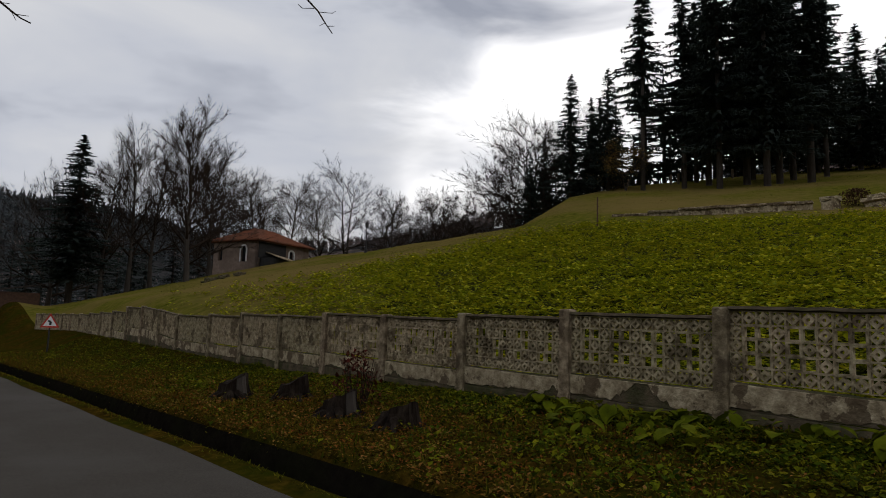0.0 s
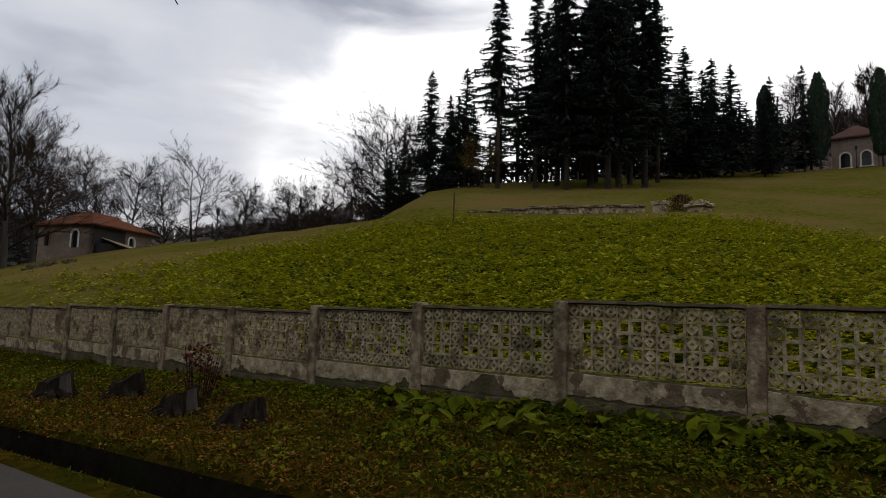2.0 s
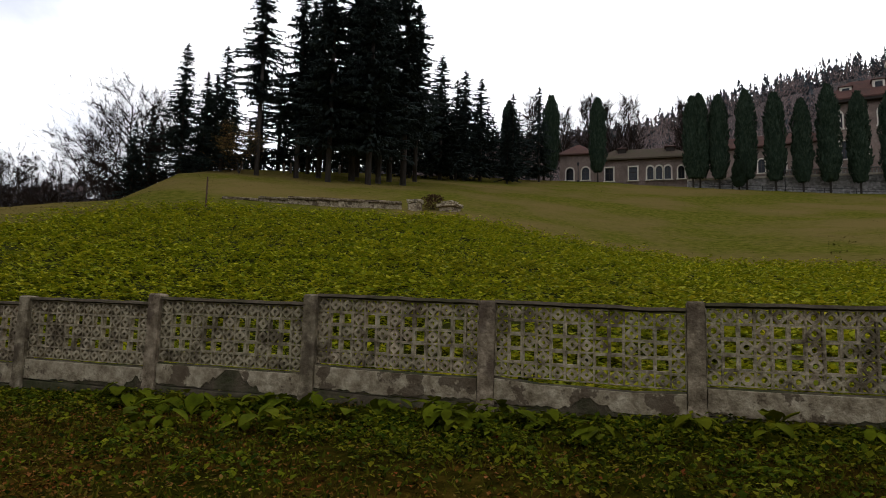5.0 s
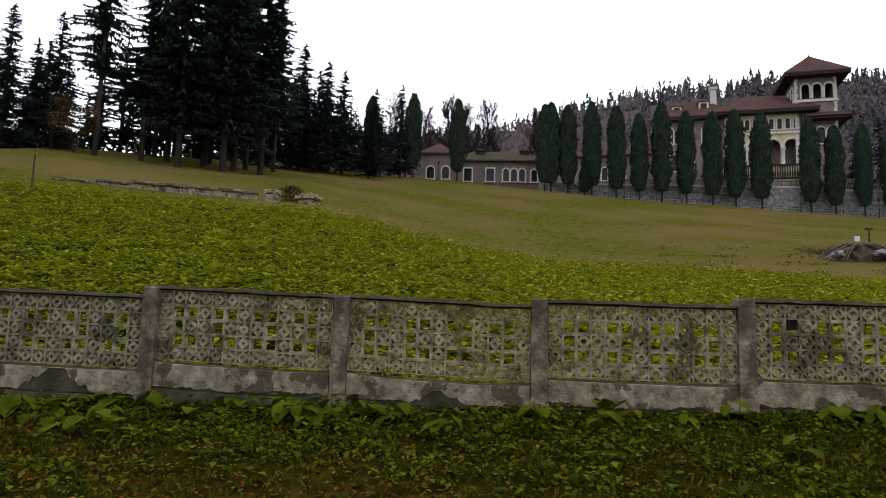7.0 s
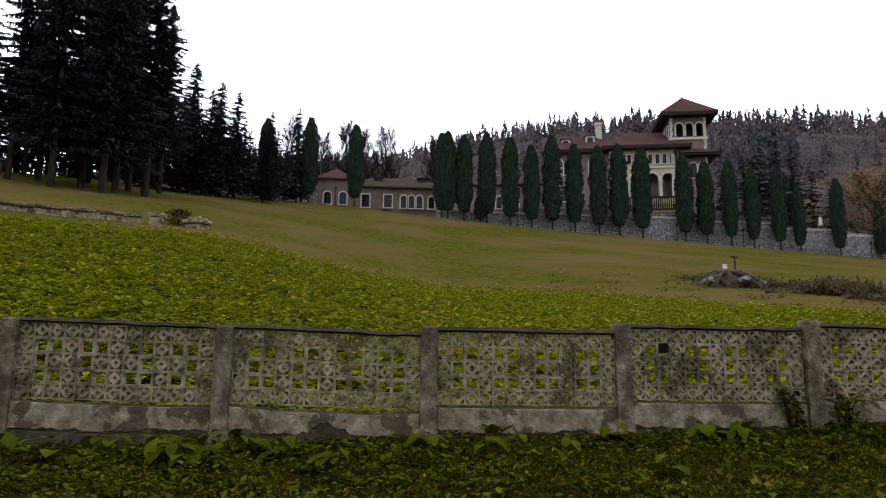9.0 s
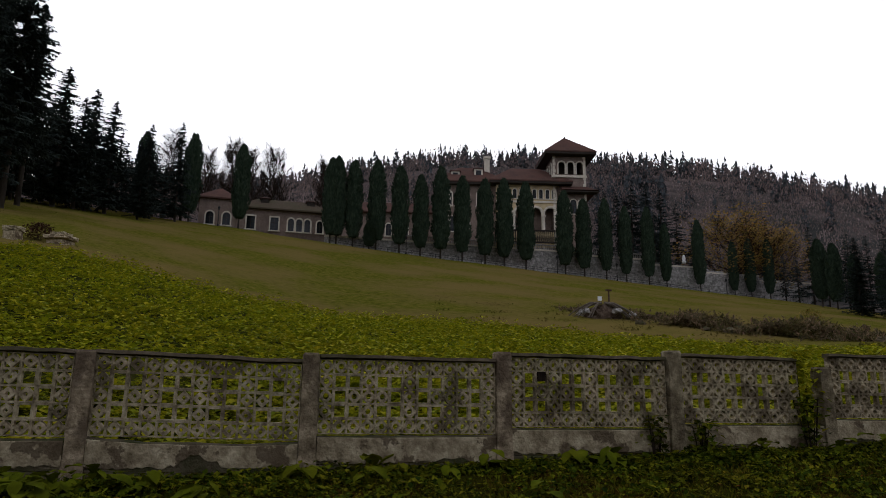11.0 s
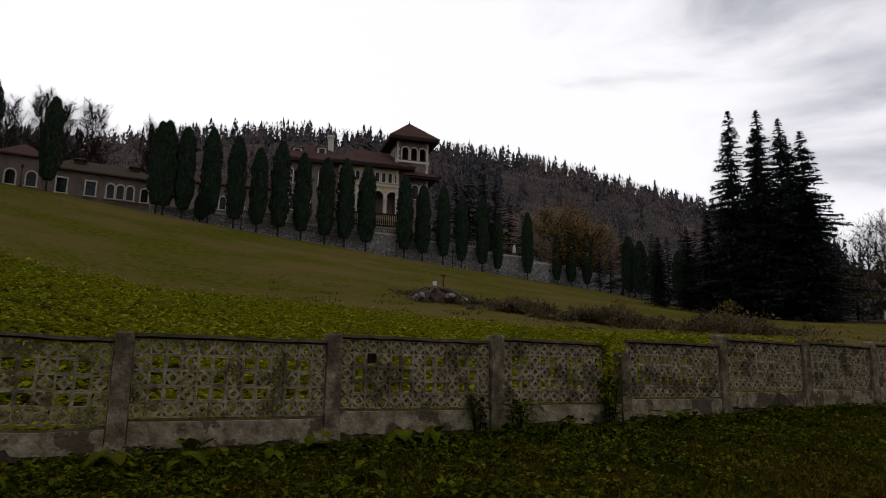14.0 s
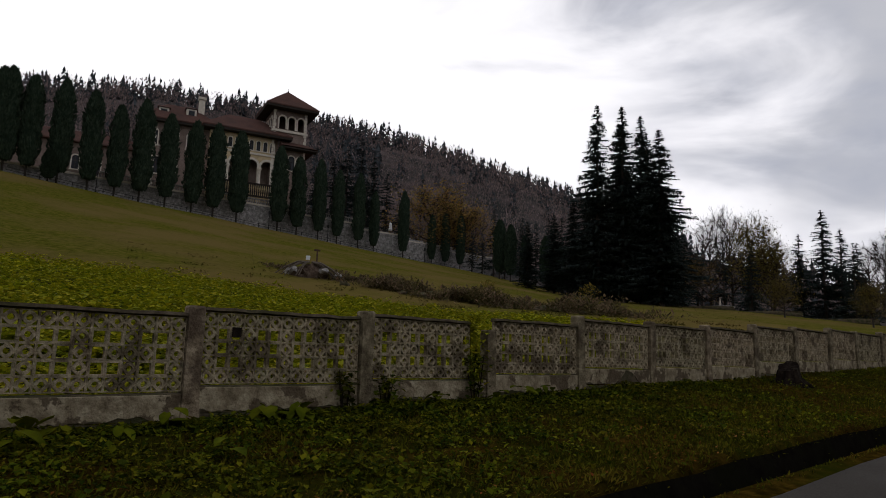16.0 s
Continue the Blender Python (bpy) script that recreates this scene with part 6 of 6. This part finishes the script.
# rough weeds between the field and the meadow
n = 14000
az = g.uniform(-66, -14, n)
r1 = np.interp(az, _f[:, 0], _f[:, 1])
rr = r1 * g.uniform(0.85, 1.35, n)
wx, wy = HX + rr * np.cos(np.radians(az)), HY + rr * np.sin(np.radians(az))
clump = 0.5 + 0.5 * np.sin(1.1 * wx + 0.7 * wy) * np.sin(0.8 * wy - 0.5 * wx + 1.0)
keep = (clump > 0.62) & (wx > 7)
wx, wy = wx[keep], wy[keep]
n = len(wx)
p = np.stack([wx, wy, ground(wx, wy) - 0.02], 1)
tagged(new("meadow_weeds", soup(leaf_tris(p, g.uniform(0, 6.283, n), g.uniform(-0.5, 1.1, n), g.uniform(0.07, 0.20, n), 0.3, 0.6)).mesh("meadow_weeds", M["meadow_grass"])), "rough olive weeds at the meadow's edge", "grass", kind="stuff")

# low stone border and fountain by the woods
border = thing("stone_border", (0, 0, 0), "low mossy stone border along the far lawn", "wall", kind="structure")
line = [(49.5, -73.3), (43.5, -77.0), (37.9, -79.9), (31.2, -82.8), (24, -85)]
for (x0, y0), (x1, y1) in zip(line, line[1:]):
    L, yaw = math.hypot(x1 - x0, y1 - y0), math.degrees(math.atan2(y1 - y0, x1 - x0))
    o = part("border_run", rough_box(-L / 2, -0.2, -0.5, L / 2, 0.2, 0.30, rnd, 0.05, 3), M["footing"], border)
    o.matrix_local = pose((x0 + x1) / 2, (y0 + y1) / 2, float(ground((x0 + x1) / 2, (y0 + y1) / 2)), 0, 0, yaw)
fg = float(ground(40.1, -80.6))
fountain = thing("fountain", (40.1, -80.6, fg), "round stone fountain basin with a white water jet", "fountain")
part("basin", Shape().lathe([(1.6, -0.3), (1.7, 0.35), (1.5, 0.36), (1.4, 0.2)], n=16), M["stone"], fountain)
part("jet", Shape().lathe([(0.16, 0.2), (0.12, 0.6), (0.07, 1.1), (0.015, 1.6)], n=10), M["dressed"], fountain, "white water spray", True)

# ---- stumps on the verge ----
def stump(x, y, r, h, seed, roots=6):
    q = random.Random(seed)
    ob = thing("tree_stump", (x, y, float(ground(x, y)) - 0.02), "rotting dark tree stump with a pale torn flank", "stump", "stumps on the verge", yaw=seed * 40)
    n, s = 18, Shape()
    prof = ((1.9, -0.1), (1.45, 0.12), (1.12, 0.4), (0.98, 0.8), (0.92, 1.0))
    for k, z in prof:
        for i in range(n):
            a = 6.283 * i / n
            f = k * r * (1 + (0.30 if z < 0.3 else 0.12) * math.sin(roots * a + seed) + q.uniform(-0.06, 0.06))
            s.v.append((f * math.cos(a), f * math.sin(a), h * z + (0.32 * h * math.cos(a + seed) + q.uniform(-0.06, 0.06) * h if z > 0.9 else 0)))
    s.f = [(k * n + i, k * n + (i + 1) % n, (k + 1) * n + (i + 1) % n, (k + 1) * n + i) for k in range(4) for i in range(n)]
    part("trunk_base", s, M["stumpwood"], ob)
    top = [s.v[4 * n + i] for i in range(n)]
    c = Shape().add([(x * 0.985, y * 0.985, z - 0.004) for x, y, z in top] + [(0, 0, h * 0.97)], [(i, (i + 1) % n, n) for i in range(n)])
    part("sawn_top", c, M["stumpwood"], ob, "dark weathered sawn wood")
    for i in range(3):
        a = q.uniform(0, 6.283)
        part("root", Shape().tube((r * math.cos(a), r * math.sin(a), 0.10), (r * 2.3 * math.cos(a + 0.2), r * 2.3 * math.sin(a + 0.2), -0.03), 0.07, 0.02, 6), M["stumpwood"], ob)
    if seed not in (1, 3):
        return
    # a torn flank of lighter wood
    a = 5.0 - radians(40 * seed)
    torn = Shape()
    cols = [i for i in range(n) if math.cos(6.283 * i / n - a) > 0.8]
    for k in range(1, 5):
        torn.v += [(s.v[k * n + i][0] * 1.035, s.v[k * n + i][1] * 1.035, s.v[k * n + i][2] - 0.004 + 0.05 * q.uniform(-1, 0) * (k == 1)) for i in cols]
    c = len(cols)
    torn.f = [(k * c + i, k * c + i + 1, (k + 1) * c + i + 1, (k + 1) * c + i) for k in range(3) for i in range(c - 1) if cols[i + 1] == cols[i] + 1]
    part("torn_flank", torn, M["bark"], ob, "grey torn wood")


for i, (x, y, r, h) in enumerate(((3.55, 9.3, 0.20, 0.30), (4.15, 8.5, 0.19, 0.28), (3.75, 6.5, 0.19, 0.26), (3.8, 5.35, 0.19, 0.22), (5.45, -15.0, 0.21, 0.36))):
    stump(x, y, r, h, i + 1)

# ---- warning sign down the road ----
sz = float(ground(3.9, 29.0))
sign = thing("warning_sign", (4.1, 29.0, sz), "triangular red-bordered bend warning sign on a short post", "road sign", yaw=-8)
part("post", Shape().tube((0, 0.06, -0.3), (0, 0.06, 1.1), 0.03, 0.03, 8), M["metal"], sign)
zc = 0.70 - sz
part("border", Shape().add([(x, y, zc + z) for y in (0.0, 0.02) for x, z in ((-0.33, -0.02), (0.33, -0.02), (0, 0.54))], [(0, 1, 2), (5, 4, 3), (0, 3, 4, 1), (1, 4, 5, 2), (2, 5, 3, 0)]), M["red"], sign, "red border")
part("face", Shape().add([(x, -0.004, zc + z) for x, z in ((-0.235, 0.04), (0.235, 0.04), (0, 0.43))], [(0, 1, 2)]), M["white"], sign, "white face")
part("symbol", Shape().add([(x, -0.008, zc + z) for x, z in ((-0.03, 0.08), (0.05, 0.08), (0.06, 0.19), (0.0, 0.26), (-0.08, 0.26), (-0.08, 0.20), (-0.02, 0.19))], [(0, 1, 2, 6), (2, 3, 6), (3, 4, 5, 6)]), M["metal"], sign, "black bend symbol")

# shed and pale oddments beyond the fence's end
shed = thing("brown_shed", (5.0, 62.0, float(ground(5.0, 62.0))), "low rusty brown plank shed beyond the fence", "shed", yaw=-85)
part("wall", Shape().box(-2.2, 0, -0.5, 1.6, 3, 2.0), M["rust"], shed)
part("roof", Shape().add([(-2.5, -0.3, 2.0), (1.9, -0.3, 2.0), (1.9, 3.3, 2.7), (-2.5, 3.3, 2.7), (-2.5, -0.3, 2.1), (1.9, -0.3, 2.1), (1.9, 3.3, 2.8), (-2.5, 3.3, 2.8)], [(3, 2, 1, 0), (4, 5, 6, 7), (0, 1, 5, 4), (1, 2, 6, 5), (2, 3, 7, 6), (3, 0, 4, 7)]), M["eave"], shed)

# ---- broad-leaved plants at the fence's foot ----
def leaf_blade(L, W):
    """A broad heart-shaped leaf, cupped along its midrib, on a short stalk."""
    s, n = Shape(), 6
    for i in range(n + 1):
        t = i / n
        w = W * (math.sin(math.pi * min(1, t * 0.92 + 0.08)) ** 0.7) * (1.15 - 0.5 * t)
        z = 0.18 * L * math.sin(2.2 * t) - 0.12 * L * t
        s.v += [(t * L - (0.08 * L if i == 0 else 0), -w, z + 0.25 * w), (t * L, 0, z), (t * L - (0.08 * L if i == 0 else 0), w, z + 0.25 * w)]
    s.f = [q for i in range(n) for q in ((3 * i, 3 * i + 1, 3 * i + 4, 3 * i + 3), (3 * i + 1, 3 * i + 2, 3 * i + 5, 3 * i + 4))]
    return s


BLADES = [leaf_blade(L, W).mesh("leaf", M["deep_leaf"], True) for L, W in ((0.13, 0.052), (0.095, 0.040), (0.16, 0.066))]
STALK = Shape().tube((0, 0, -0.03), (0, 0, 0.12), 0.008, 0.005, 4).mesh("stalk", M["deep_leaf"])
q = random.Random(12)
spots = [(5.84 - abs(q.gauss(0, 0.34)), c + q.gauss(0, 0.28)) for c in (4.6, 3.9, 3.2, 2.75, 2.1, 1.6, 0.9, 0.55, -0.3, -1.0, -1.6, -2.7) for _ in range(5 if c > 0 else 3)] + [(q.uniform(4.4, 5.3), q.uniform(0.5, 4.0)) for _ in range(8)] + [(5.85 - abs(q.gauss(0, 0.15)), q.uniform(-9.5, -3.4)) for _ in range(12)]
for x, y in spots:
    ob = thing("burdock_plant", (x, y, float(ground(x, y))), "low plant with broad green leaves at the fence's foot", "plant", "broad-leaved plants", yaw=q.uniform(0, 360))
    for i in range(q.randint(4, 7)):
        a = i * 67 + q.uniform(-20, 20)
        hgt = q.uniform(0.04, 0.20)
        o = part("leaf", BLADES[q.randrange(3)], None, ob)
        o.matrix_local = pose(0.05 * math.cos(radians(a)), 0.05 * math.sin(radians(a)), hgt, 0, q.uniform(5, 60), a) @ Matrix.Scale(q.uniform(0.85, 1.5), 4)
    part("stalk", STALK, None, ob)


def climber(x, y, w, h, n, seed, mat, label):
    g = np.random.default_rng(seed)
    z = float(ground(x, y))
    ob = thing("climbing_plant", (x, y, z), label, "plant")
    st = Shape()
    for i in range(7):
        a = g.uniform(-w, w)
        st.tube((0, a * 0.3, -0.05), (g.uniform(-0.05, 0.05), a, h * g.uniform(0.5, 1)), 0.008, 0.004, 4, False)
    part("stem", st, M["twigs"], ob)
    p = np.stack([g.normal(0, 0.05, n), g.normal(0, w * 0.6, n), h * g.uniform(0, 1, n) ** 0.9], 1)
    tagged(part("foliage", soup(leaf_tris(p, g.uniform(0, 6.283, n), g.uniform(-0.8, 0.5, n), g.uniform(0.05, 0.11, n), 0.3, 0.85)), M[mat], ob), kind="stuff")


climber(6.14, -6.72, 0.18, 1.15, 420, 51, "leaf", "yellow-green plant filling the broken bay of the fence")
climber(5.98, -6.66, 0.14, 0.6, 150, 52, "deep_leaf", "dark green creeper on the fence")
climber(5.98, -4.66, 0.10, 0.45, 90, 53, "deep_leaf", "dark green creeper on the fence")
climber(5.98, -5.22, 0.12, 0.36, 120, 54, "deep_leaf", "dark green creeper on the fence")

# ---- roadside tree whose twigs hang over the road ----
tree = thing("roadside_tree", (-6.6, 8.2, float(ground(-6.6, 8.2)) - 0.1), "bare roadside tree with a long limb over the road", "tree")
off = Vector((-6.6, 8.2, float(ground(-6.6, 8.2)) - 0.1))
part("trunk", Shape().tube((0, 0, -0.3), (0.2, -0.1, 5.0), 0.22, 0.17, 9).tube((0.2, -0.1, 5.0), (0.1, 0.3, 9.5), 0.17, 0.06, 8), M["bark"], tree, smooth=True)
limb = Shape()


def spray(points, r):
    pts = [Vector(c) - off for c in points]
    for a, b in zip(pts, pts[1:]):
        limb.tube(a, b, r, r * 0.8, 5)
        r *= 0.8
    return pts


spray([(-6.4, 8.1, 5.4), (-4.0, 7.0, 6.3), (-1.5, 6.0, 6.2), (0.8, 5.3, 5.4), (1.8, 5.0, 4.6), (2.2, 4.91, 4.15), (2.29, 4.87, 4.06), (2.36, 4.84, 3.95), (2.42, 4.80, 3.85)], 0.028)
for a, b in (((2.26, 4.89, 4.08), (2.16, 4.93, 4.06)), ((2.30, 4.87, 4.05), (2.42, 4.82, 4.06)), ((2.36, 4.84, 3.95), (2.31, 4.86, 3.91)), ((2.38, 4.83, 3.92), (2.44, 4.80, 3.93)), ((2.16, 4.93, 4.06), (2.12, 4.94, 4.09)), ((2.42, 4.82, 4.06), (2.45, 4.81, 4.09))):
    limb.tube(Vector(a) - off, Vector(b) - off, 0.004, 0.0025, 4)
spray([(-4.0, 7.0, 6.3), (-2.0, 6.2, 5.2), (-0.8, 5.8, 4.2), (-0.2, 5.56, 3.6), (-0.04, 5.52, 3.48), (0.03, 5.515, 3.44), (0.1, 5.51, 3.42)], 0.02)
for a, b in (((-0.04, 5.52, 3.48), (-0.0, 5.51, 3.41)), ((0.0, 5.51, 3.46), (0.08, 5.5, 3.47)), ((-0.12, 5.54, 3.53), (-0.05, 5.53, 3.54))):
    limb.tube(Vector(a) - off, Vector(b) - off, 0.004, 0.0025, 4)
part("limb", limb, M["twigs"], tree)

# a cell of one panel blocked with a dark board
lid = thing("dark_board", (6.1, -3.4, 1.2), "small dark board closing one cell of the fence", "board")
part("board", Shape().box(-0.045, -0.048, -0.050, -0.037, 0.048, 0.050), M["stumpwood"], lid)
